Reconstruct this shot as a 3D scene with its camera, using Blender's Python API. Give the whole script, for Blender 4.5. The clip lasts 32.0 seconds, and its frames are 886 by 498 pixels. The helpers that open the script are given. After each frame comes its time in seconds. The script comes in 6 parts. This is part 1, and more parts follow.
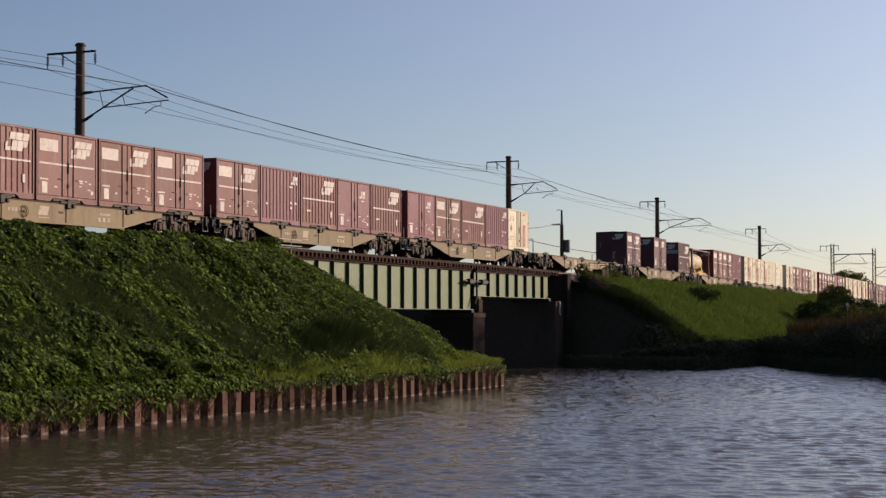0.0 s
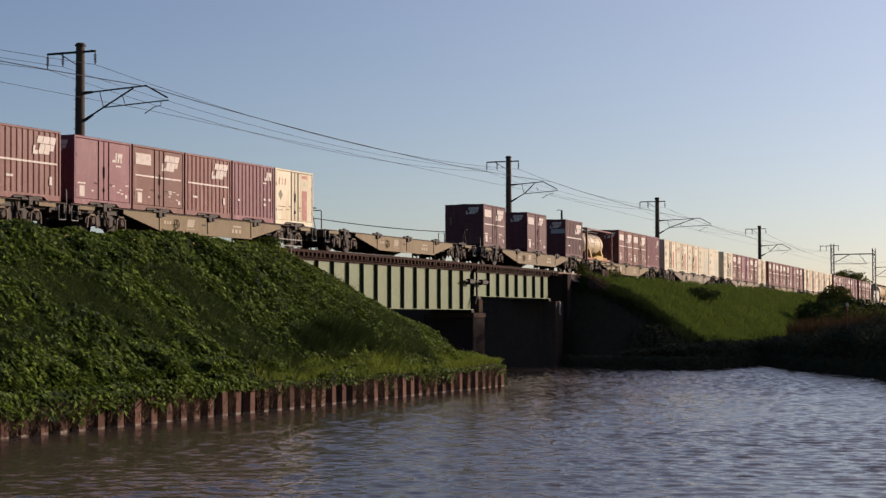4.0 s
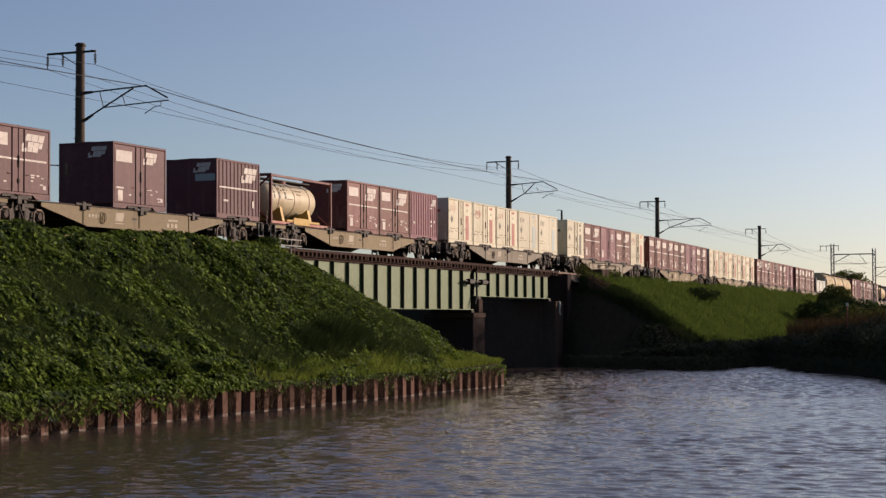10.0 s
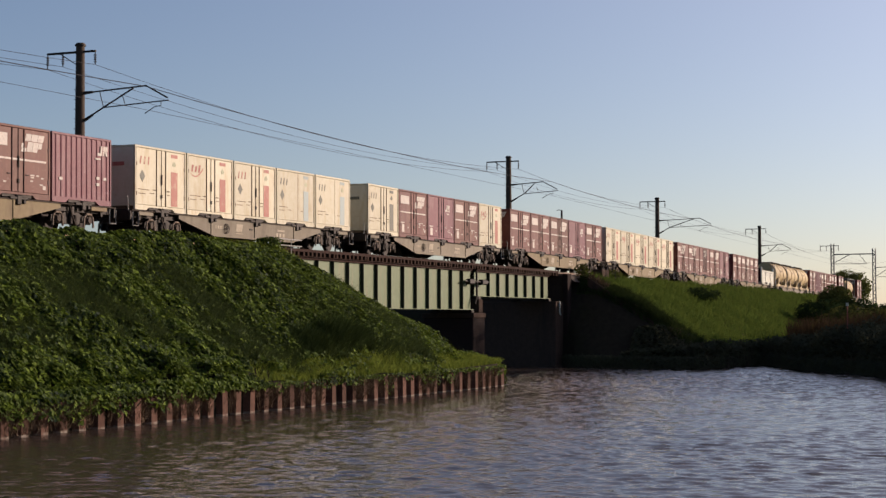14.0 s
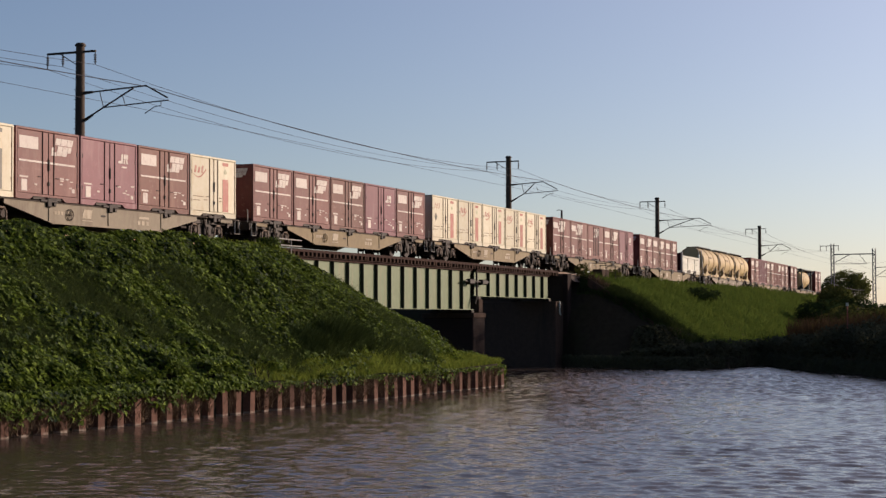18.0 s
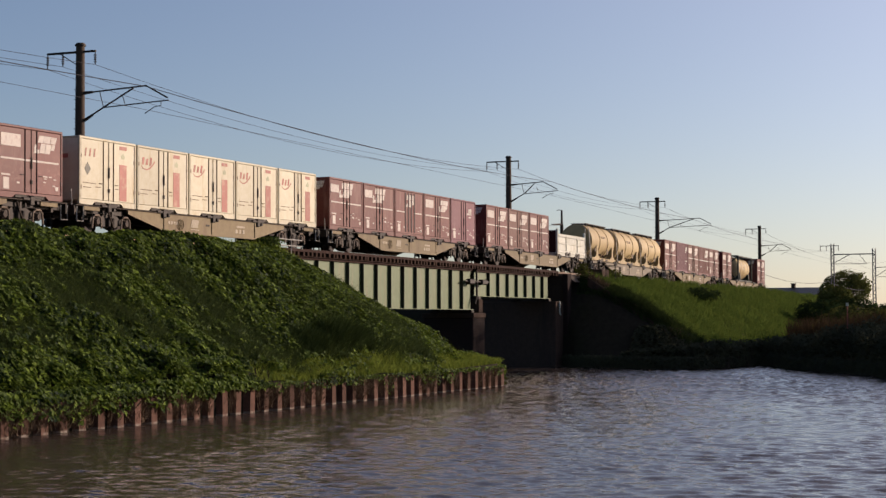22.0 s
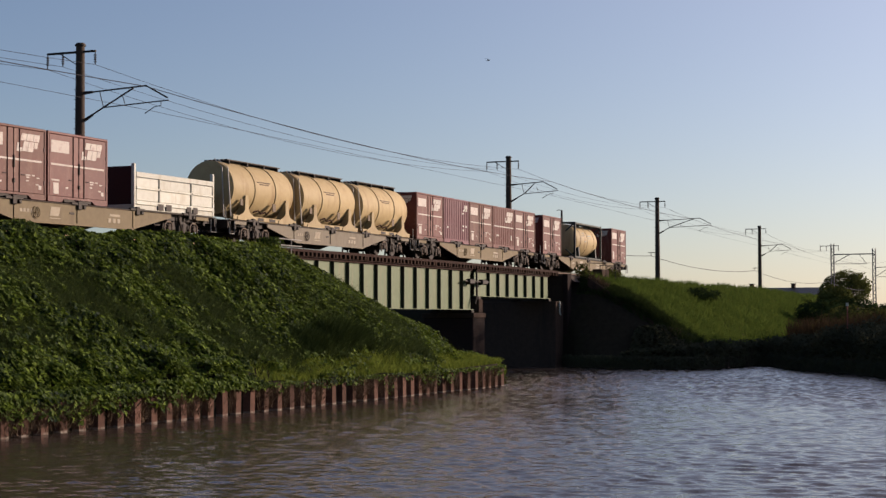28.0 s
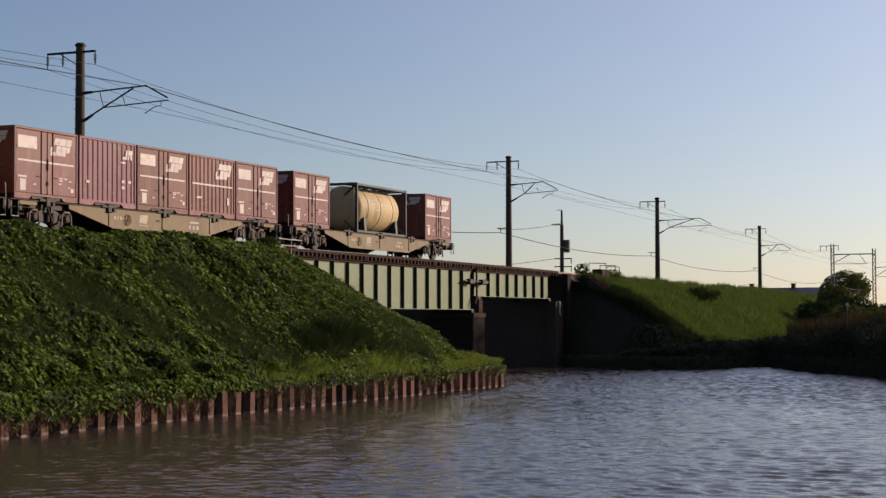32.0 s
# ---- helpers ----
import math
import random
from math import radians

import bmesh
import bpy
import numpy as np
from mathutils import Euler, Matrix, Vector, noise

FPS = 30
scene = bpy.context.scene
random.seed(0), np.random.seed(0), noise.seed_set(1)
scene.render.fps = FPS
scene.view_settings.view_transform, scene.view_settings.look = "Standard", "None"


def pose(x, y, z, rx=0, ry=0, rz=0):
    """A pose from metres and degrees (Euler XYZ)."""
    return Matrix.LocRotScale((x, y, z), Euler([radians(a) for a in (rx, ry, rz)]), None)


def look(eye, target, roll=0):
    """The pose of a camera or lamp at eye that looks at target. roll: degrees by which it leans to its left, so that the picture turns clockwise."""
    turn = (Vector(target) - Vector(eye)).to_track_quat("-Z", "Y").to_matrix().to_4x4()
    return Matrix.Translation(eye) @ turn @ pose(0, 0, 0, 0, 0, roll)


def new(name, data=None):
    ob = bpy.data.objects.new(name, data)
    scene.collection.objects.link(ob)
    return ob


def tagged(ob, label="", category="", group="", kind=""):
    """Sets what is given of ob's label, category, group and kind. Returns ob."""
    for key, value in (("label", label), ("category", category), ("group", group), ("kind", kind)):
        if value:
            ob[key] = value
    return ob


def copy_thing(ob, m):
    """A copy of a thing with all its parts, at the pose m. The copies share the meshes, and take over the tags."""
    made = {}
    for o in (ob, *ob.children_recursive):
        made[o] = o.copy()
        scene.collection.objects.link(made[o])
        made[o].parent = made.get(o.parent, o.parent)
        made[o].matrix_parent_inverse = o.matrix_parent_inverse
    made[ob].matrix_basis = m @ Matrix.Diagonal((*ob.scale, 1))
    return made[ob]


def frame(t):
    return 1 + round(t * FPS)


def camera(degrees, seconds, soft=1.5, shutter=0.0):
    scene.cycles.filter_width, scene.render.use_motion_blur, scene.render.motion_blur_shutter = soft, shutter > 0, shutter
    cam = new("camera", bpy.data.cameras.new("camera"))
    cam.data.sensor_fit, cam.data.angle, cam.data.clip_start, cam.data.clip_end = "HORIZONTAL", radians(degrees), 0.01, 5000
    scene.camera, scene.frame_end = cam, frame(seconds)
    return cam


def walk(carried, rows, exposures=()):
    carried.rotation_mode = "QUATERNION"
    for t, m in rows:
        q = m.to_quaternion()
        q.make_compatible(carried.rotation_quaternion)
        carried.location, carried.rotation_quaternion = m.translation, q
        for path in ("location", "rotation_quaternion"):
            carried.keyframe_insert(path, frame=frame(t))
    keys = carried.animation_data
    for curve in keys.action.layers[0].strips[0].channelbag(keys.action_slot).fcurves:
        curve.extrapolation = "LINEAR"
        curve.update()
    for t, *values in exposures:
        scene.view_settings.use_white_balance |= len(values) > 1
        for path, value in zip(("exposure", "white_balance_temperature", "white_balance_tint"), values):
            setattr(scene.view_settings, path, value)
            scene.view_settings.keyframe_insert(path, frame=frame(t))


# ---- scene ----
cam = camera(29.673, 32.0, soft=1.42)
EYE = (0.0, -36.66, 3.05)
YAW, TILT, ROLL = radians(67.46), radians(2.45), -0.16
AIM = (EYE[0] + 100 * math.sin(YAW) * math.cos(TILT), EYE[1] + 100 * math.cos(YAW) * math.cos(TILT), EYE[2] + 100 * math.sin(TILT))
VIEW = look(EYE, AIM, ROLL)
walk(cam, [(0, VIEW), (32.0, VIEW)], exposures=((0, 0.6, 6430, 23), (32.0, 0.6, 6430, 23)))

# ---------------------------------------------------------------- light
SUN_AZ = math.atan2(0.74, -0.67)        # from north (+y) towards east (+x)
SUN_EL = radians(15)
world = bpy.data.worlds.new("sky")
scene.world = world
world.use_nodes = True
wt = world.node_tree
sky = wt.nodes.new("ShaderNodeTexSky")
sky.sky_type, sky.sun_disc = "NISHITA", False
sky.sun_elevation, sky.sun_rotation = SUN_EL, SUN_AZ
sky.air_density, sky.dust_density, sky.ozone_density, sky.altitude = 0.95, 0.35, 2.7, 0
wt.nodes["Background"].inputs["Strength"].default_value = 0.0625
SUN_DIR = Vector((math.sin(SUN_AZ) * math.cos(SUN_EL), math.cos(SUN_AZ) * math.cos(SUN_EL), math.sin(SUN_EL)))


def evening_haze():
    """Thin white haze over the clear sky, brighter the nearer to the sun."""
    def node(kind, op):
        n = wt.nodes.new(kind)
        n.operation = op
        return n
    tc, pale = wt.nodes.new("ShaderNodeTexCoord"), wt.nodes.new("ShaderNodeHueSaturation")
    pale.inputs["Saturation"].default_value = 1.05
    near, mul, grow = node("ShaderNodeVectorMath", "DOT_PRODUCT"), node("ShaderNodeMath", "MULTIPLY"), node("ShaderNodeMath", "EXPONENT")
    near.inputs[1].default_value = SUN_DIR
    mul.inputs[1].default_value = 3.6
    glow, total = node("ShaderNodeVectorMath", "SCALE"), node("ShaderNodeVectorMath", "ADD")
    glow.inputs[0].default_value = (0.24, 0.205, 0.172)
    link = wt.links.new
    link(tc.outputs["Generated"], near.inputs[0])
    link(near.outputs["Value"], mul.inputs[0])
    link(mul.outputs[0], grow.inputs[0])
    link(grow.outputs[0], glow.inputs["Scale"])
    link(sky.outputs[0], pale.inputs["Color"])
    link(pale.outputs[0], total.inputs[0])
    link(glow.outputs[0], total.inputs[1])
    link(total.outputs[0], wt.nodes["Background"].inputs["Color"])


evening_haze()
sun = new("sun", bpy.data.lights.new("sun", "SUN"))
sun.data.energy, sun.data.angle, sun.data.color = 3.8, radians(0.6), (1.0, 0.83, 0.63)
sun.matrix_world = look(SUN_DIR * 300, (0, 0, 0))

# ---------------------------------------------------------------- materials


def nodes_of(name):
    m = bpy.data.materials.new(name)
    m.use_nodes = True
    t = m.node_tree
    return m, t, t.nodes["Principled BSDF"]


def mix_rgb(t, fac, a, b, kind="MIX"):
    n = t.nodes.new("ShaderNodeMix")
    n.data_type, n.blend_type = "RGBA", kind
    for key, v in ((0, fac), (6, a), (7, b)):
        if hasattr(v, "is_linked"):
            t.links.new(v, n.inputs[key])
        else:
            n.inputs[key].default_value = v if key == 0 else (*v[:3], 1)
    return n.outputs[2]


def ramp(t, src, lo, hi):
    n = t.nodes.new("ShaderNodeMapRange")
    n.inputs[1].default_value, n.inputs[2].default_value = lo, hi
    t.links.new(src, n.inputs[0])
    return n.outputs[0]


def noise_tex(t, vec, scale, detail=4, rough=0.6, stretch=None):
    if stretch:
        mp = t.nodes.new("ShaderNodeMapping")
        mp.inputs["Scale"].default_value = stretch
        t.links.new(vec, mp.inputs[0])
        vec = mp.outputs[0]
    n = t.nodes.new("ShaderNodeTexNoise")
    n.inputs["Scale"].default_value, n.inputs["Detail"].default_value, n.inputs["Roughness"].default_value = scale, detail, rough
    t.links.new(vec, n.inputs["Vector"])
    return n.outputs["Fac"]


def surface(name, base, second, rough=0.6, metal=0.0, grain=6.0, stain=None, stain_scale=1.2, streak=False, bump=0.15, jitter=0.12, gloss=0.18, scuff=None):
    """A worn surface: base to second by fine grain, stains or rain streaks on top, each object a little different."""
    m, t, p = nodes_of(name)
    tc, oi = t.nodes.new("ShaderNodeTexCoord"), t.nodes.new("ShaderNodeObjectInfo")
    off = t.nodes.new("ShaderNodeVectorMath")
    off.operation = "MULTIPLY_ADD"
    t.links.new(oi.outputs["Random"], off.inputs[0])
    off.inputs[1].default_value = (37, 53, 71)
    t.links.new(tc.outputs["Object"], off.inputs[2])
    v = off.outputs[0]
    fine = noise_tex(t, v, grain)
    col = mix_rgb(t, ramp(t, fine, 0.3, 0.7), base, second)
    if stain:
        st = noise_tex(t, v, stain_scale, 6, 0.7, (1, 1, 0.18) if streak else None)
        col = mix_rgb(t, ramp(t, st, 0.52, 0.78), col, stain)
    if scuff:                                       # rubbed and chalky patches, thickest low down where loads are handled
        sep = t.nodes.new("ShaderNodeSeparateXYZ")
        t.links.new(tc.outputs["Object"], sep.inputs[0])
        low = ramp(t, sep.outputs[2], 2.3, 0.2)
        amount = t.nodes.new("ShaderNodeMath")
        amount.operation = "MULTIPLY"
        t.links.new(ramp(t, noise_tex(t, v, 2.4, 8, 0.78, (1.5, 1, 2.4)), 0.56, 0.72), amount.inputs[0])
        t.links.new(low, amount.inputs[1])
        col = mix_rgb(t, amount.outputs[0], col, scuff)
        rub = ramp(t, noise_tex(t, v, 0.55, 3, 0.5), 0.35, 0.75)
        col = mix_rgb(t, rub, col, mix_rgb(t, 0.14, col, scuff))
    bright = t.nodes.new("ShaderNodeMapRange")
    bright.inputs[3].default_value, bright.inputs[4].default_value = 1 - jitter, 1 + jitter
    t.links.new(oi.outputs["Random"], bright.inputs[0])
    mul = t.nodes.new("ShaderNodeVectorMath")
    mul.operation = "SCALE"
    t.links.new(col, mul.inputs[0])
    t.links.new(bright.outputs[0], mul.inputs["Scale"])
    t.links.new(mul.outputs[0], p.inputs["Base Color"])
    p.inputs["Roughness"].default_value, p.inputs["Metallic"].default_value = rough, metal
    p.inputs["Specular IOR Level"].default_value = gloss
    if bump:
        b = t.nodes.new("ShaderNodeBump")
        b.inputs["Strength"].default_value, b.inputs["Distance"].default_value = bump, 0.02
        t.links.new(fine, b.inputs["Height"])
        t.links.new(b.outputs[0], p.inputs["Normal"])
    return m


def waterline(m):
    """A pale mineral line just above the water on an existing surface."""
    t = m.node_tree
    p = t.nodes["Principled BSDF"]
    old = p.inputs["Base Color"].links[0].from_socket
    geo, sep = t.nodes.new("ShaderNodeNewGeometry"), t.nodes.new("ShaderNodeSeparateXYZ")
    t.links.new(geo.outputs["Position"], sep.inputs[0])
    rough_edge = noise_tex(t, geo.outputs["Position"], 7.0, 4)
    lo = ramp(t, sep.outputs[2], 0.07, 0.04)
    fac = t.nodes.new("ShaderNodeMath")
    fac.operation = "MULTIPLY"
    t.links.new(lo, fac.inputs[0])
    t.links.new(ramp(t, rough_edge, 0.35, 0.6), fac.inputs[1])
    t.links.new(mix_rgb(t, fac.outputs[0], old, (0.2, 0.175, 0.145)), p.inputs["Base Color"])


def foliage(name, dark, light, through_light, trans=0.35, patch=0.35, gloss=0.0, few=1.0):
    """Leaves: colour by island and by patch, with light passing through."""
    m, t, p = nodes_of(name)
    geo, tc = t.nodes.new("ShaderNodeNewGeometry"), t.nodes.new("ShaderNodeTexCoord")
    big = noise_tex(t, tc.outputs["Object"], patch, 3)
    rare = t.nodes.new("ShaderNodeMath")                # few > 1: bright leaves are the rarer ones
    rare.operation, rare.inputs[1].default_value = "POWER", few
    t.links.new(geo.outputs["Random Per Island"], rare.inputs[0])
    col = mix_rgb(t, rare.outputs[0], dark, light)
    col = mix_rgb(t, ramp(t, big, 0.4, 0.65), col, mix_rgb(t, 0.5, col, through_light))
    t.links.new(col, p.inputs["Base Color"])
    p.inputs["Roughness"].default_value = 0.6
    p.inputs["Specular IOR Level"].default_value = gloss
    tr, mx = t.nodes.new("ShaderNodeBsdfTranslucent"), t.nodes.new("ShaderNodeMixShader")
    t.links.new(mix_rgb(t, 0.6, col, through_light), tr.inputs["Color"])
    mx.inputs[0].default_value = trans
    t.links.new(p.outputs[0], mx.inputs[1])
    t.links.new(tr.outputs[0], mx.inputs[2])
    t.links.new(mx.outputs[0], t.nodes["Material Output"].inputs["Surface"])
    return m


MAROON = surface("maroon_paint", (0.122, 0.029, 0.022), (0.096, 0.023, 0.018), 0.5, grain=5, stain=(0.2, 0.1, 0.08), streak=True, stain_scale=2.2, jitter=0.13, scuff=(0.29, 0.17, 0.13))
MAROON_DARK = surface("dirty_dark_maroon_paint", (0.088, 0.028, 0.03), (0.064, 0.021, 0.024), 0.55, grain=5, stain=(0.12, 0.06, 0.05), streak=True, stain_scale=2.2, jitter=0.1, scuff=(0.16, 0.09, 0.08))
PURPLE = surface("purple_red_paint", (0.146, 0.038, 0.05), (0.12, 0.032, 0.042), 0.5, grain=5, stain=(0.21, 0.11, 0.11), streak=True, stain_scale=2.2, jitter=0.12, scuff=(0.29, 0.18, 0.18))
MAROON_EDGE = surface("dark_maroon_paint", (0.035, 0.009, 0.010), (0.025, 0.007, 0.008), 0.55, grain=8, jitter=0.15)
CREAM = surface("cream_paint", (0.51, 0.48, 0.36), (0.46, 0.42, 0.295), 0.5, grain=4, stain=(0.36, 0.27, 0.14), streak=True, stain_scale=1.8, jitter=0.15, scuff=(0.36, 0.29, 0.18))
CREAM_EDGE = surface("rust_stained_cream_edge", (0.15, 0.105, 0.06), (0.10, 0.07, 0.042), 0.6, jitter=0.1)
WHITE = surface("white_lettering", (0.52, 0.48, 0.42), (0.45, 0.4, 0.36), 0.6, grain=11, stain=(0.26, 0.14, 0.12), stain_scale=5, bump=0, jitter=0.06)
WHITE_PAINT = surface("white_paint", (0.53, 0.54, 0.47), (0.46, 0.465, 0.39), 0.5, grain=4, stain=(0.3, 0.26, 0.17), stain_scale=2.6, scuff=(0.42, 0.37, 0.3), streak=True)
RED_MARK = surface("red_marking", (0.34, 0.125, 0.095), (0.28, 0.1, 0.075), 0.5, stain=(0.44, 0.31, 0.22), stain_scale=3.0, bump=0)
GREEN_MARK = surface("green_marking", (0.3, 0.32, 0.2), (0.34, 0.34, 0.23), 0.5, bump=0)
BLUE_MARK = surface("blue_grey_marking", (0.27, 0.33, 0.33), (0.3, 0.35, 0.33), 0.5, bump=0)
SLATE_MARK = surface("dark_grey_marking", (0.094, 0.101, 0.079), (0.130, 0.122, 0.094), 0.5, bump=0)
SILL = surface("tan_wagon_paint", (0.178, 0.134, 0.064), (0.142, 0.104, 0.048), 0.6, grain=5, stain=(0.084, 0.050, 0.025), streak=True, jitter=0.15)
SILL_GREY = surface("grey_tan_wagon_paint", (0.185, 0.155, 0.105), (0.151, 0.126, 0.084), 0.6, grain=5, stain=(0.084, 0.059, 0.038), streak=True, jitter=0.12)
SILL_MARK = surface("faded_wagon_lettering", (0.36, 0.31, 0.23), (0.28, 0.235, 0.165), 0.6, grain=9, stain=(0.17, 0.13, 0.08), stain_scale=4, bump=0)
STEEL_DARK = surface("dark_bogie_steel", (0.021, 0.018, 0.016), (0.036, 0.029, 0.023), 0.6, 0.3, grain=9)
STEEL_BROWN = surface("brake_dust_steel", (0.052, 0.036, 0.026), (0.034, 0.025, 0.019), 0.7, 0.1, grain=9)
# paler grey-brown than the bogie side frames
GUARD = surface("pale_axle_guard_paint", (0.2, 0.155, 0.115), (0.14, 0.105, 0.08), 0.7, grain=9)
WHEEL_STEEL = surface("wheel_steel", (0.035, 0.027, 0.022), (0.024, 0.019, 0.017), 0.7, 0.1, grain=7)
GREY_RAIL = surface("pale_grey_tube", (0.360, 0.346, 0.317), (0.288, 0.274, 0.245), 0.5, 0.1)
TANK_CREAM = surface("tank_cream_paint", (0.4, 0.31, 0.165), (0.35, 0.265, 0.135), 0.6, grain=3, stain=(0.22, 0.14, 0.065), streak=True, stain_scale=1.9, gloss=0.15)
TANK_PALE = surface("tank_pale_cladding", (0.5, 0.425, 0.285), (0.45, 0.375, 0.24), 0.5, 0.0, grain=3, stain=(0.3, 0.21, 0.1), streak=True, gloss=0.25)
FRAME_DARK = surface("dark_green_frame", (0.025, 0.036, 0.029), (0.036, 0.043, 0.036), 0.5)
YELLOW = surface("yellow_paint", (0.446, 0.288, 0.058), (0.396, 0.245, 0.050), 0.5)
GIRDER = surface("pale_green_bridge_paint", (0.104, 0.145, 0.064), (0.088, 0.124, 0.052), 0.5, grain=3, stain=(0.160, 0.143, 0.071), streak=True, stain_scale=2.0, jitter=0.05, gloss=0.25)
# much darker than the girder green, with brown streaks
STIFF = surface("dark_stiffener_paint", (0.03, 0.034, 0.024), (0.045, 0.046, 0.03), 0.7, grain=5, stain=(0.05, 0.026, 0.016), streak=True, jitter=0.1, gloss=0.1)
RUST = surface("rusty_flange", (0.036, 0.016, 0.011), (0.025, 0.012, 0.009), 0.8, 0.2, grain=12, gloss=0.08)
SLEEPER = surface("old_sleeper_timber", (0.045, 0.024, 0.016), (0.03, 0.018, 0.013), 0.85, grain=14, gloss=0.05)
RAIL_MAT = surface("rail_steel", (0.173, 0.115, 0.079), (0.122, 0.079, 0.058), 0.4, 0.7, grain=10)
PILE = surface("rusted_sheet_pile", (0.115, 0.062, 0.045), (0.078, 0.043, 0.033), 0.85, 0.1, grain=9, stain=(0.028, 0.021, 0.017), streak=True, stain_scale=5.0, jitter=0.35, gloss=0.06)
waterline(PILE)
# BRICK and DARK_CONCRETE: shade at the bridge is put into these very dark colours
BRICK = surface("shade_dark_weathered_brick", (0.026, 0.017, 0.015), (0.019, 0.014, 0.013), 0.9, grain=8, stain=(0.02, 0.018, 0.016), stain_scale=1.5, jitter=0.2, gloss=0.06)
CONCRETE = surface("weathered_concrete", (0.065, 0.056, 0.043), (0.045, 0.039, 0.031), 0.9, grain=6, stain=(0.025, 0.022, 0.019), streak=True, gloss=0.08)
DARK_CONCRETE = surface("shade_dark_stained_concrete", (0.062, 0.042, 0.032), (0.046, 0.032, 0.025), 0.9, grain=5, stain=(0.026, 0.023, 0.021), streak=True, gloss=0.05)
POLE_MAT = surface("dark_mast_concrete", (0.076, 0.056, 0.040), (0.054, 0.040, 0.029), 0.8, grain=9, stain=(0.036, 0.026, 0.020), streak=True)
WIRE = surface("wire_metal", (0.043, 0.040, 0.040), (0.032, 0.029, 0.029), 0.5, 0.5, bump=0)
LATTICE = surface("galvanised_lattice_steel", (0.144, 0.140, 0.137), (0.108, 0.104, 0.101), 0.55, 0.3)
ROOF_MAT = surface("blue_grey_roof_sheet", (0.045, 0.05, 0.06), (0.035, 0.04, 0.05), 0.5, 0.1)
WALL_MAT = surface("pale_render", (0.324, 0.310, 0.288), (0.288, 0.274, 0.252), 0.8)
BARK = surface("bark", (0.065, 0.047, 0.032), (0.043, 0.032, 0.023), 0.9)
BALLAST = surface("track_ballast", (0.12, 0.1, 0.085), (0.07, 0.058, 0.05), 0.95, grain=22, bump=0.8, gloss=0.05)
SOIL = surface("weedy_soil", (0.03, 0.027, 0.019), (0.021, 0.018, 0.014), 0.95, grain=3, stain=(0.024, 0.026, 0.013), stain_scale=0.25, bump=0.7, gloss=0.02)
VINE = foliage("vine_leaf", (0.011, 0.023, 0.012), (0.15, 0.212, 0.026), (0.105, 0.155, 0.018), 0.27, patch=0.5, gloss=0.05, few=3.1)
TUFT = foliage("slope_tuft", (0.024, 0.038, 0.017), (0.066, 0.09, 0.03), (0.075, 0.1, 0.032), 0.22)
GRASS = foliage("river_grass", (0.06, 0.098, 0.02), (0.165, 0.205, 0.035), (0.19, 0.23, 0.04), 0.35)
BANK_GRASS = foliage("embankment_grass", (0.036, 0.068, 0.016), (0.082, 0.132, 0.027), (0.12, 0.158, 0.032), 0.3, patch=0.5)
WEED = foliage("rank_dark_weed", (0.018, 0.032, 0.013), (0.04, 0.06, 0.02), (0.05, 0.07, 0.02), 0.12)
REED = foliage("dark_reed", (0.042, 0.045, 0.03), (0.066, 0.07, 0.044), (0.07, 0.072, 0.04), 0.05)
DRY_REED = foliage("dry_reed", (0.05, 0.034, 0.02), (0.085, 0.058, 0.034), (0.09, 0.06, 0.03), 0.1)
STEM = foliage("dry_stem", (0.06, 0.043, 0.03), (0.16, 0.115, 0.08), (0.12, 0.08, 0.05), 0.1)
TREE_LEAF = foliage("tree_leaf", (0.04, 0.05, 0.016), (0.085, 0.095, 0.028), (0.13, 0.14, 0.04), 0.3)


def water_material():
    m, t, p = nodes_of("river_water")
    tc = t.nodes.new("ShaderNodeTexCoord")
    p.inputs["Base Color"].default_value = (0.056, 0.042, 0.034, 1)
    p.inputs["Roughness"].default_value, p.inputs["IOR"].default_value = 0.08, 1.33
    fine = noise_tex(t, tc.outputs["Object"], 1.0, 3, 0.55, (4.2, 3.4, 1))
    bp = t.nodes.new("ShaderNodeBump")
    bp.inputs["Strength"].default_value, bp.inputs["Distance"].default_value = 1.0, 0.022
    t.links.new(fine, bp.inputs["Height"])
    t.links.new(bp.outputs[0], p.inputs["Normal"])
    p.inputs["Specular IOR Level"].default_value = 0.36
    return m


WATER = water_material()

# ---------------------------------------------------------------- mesh building


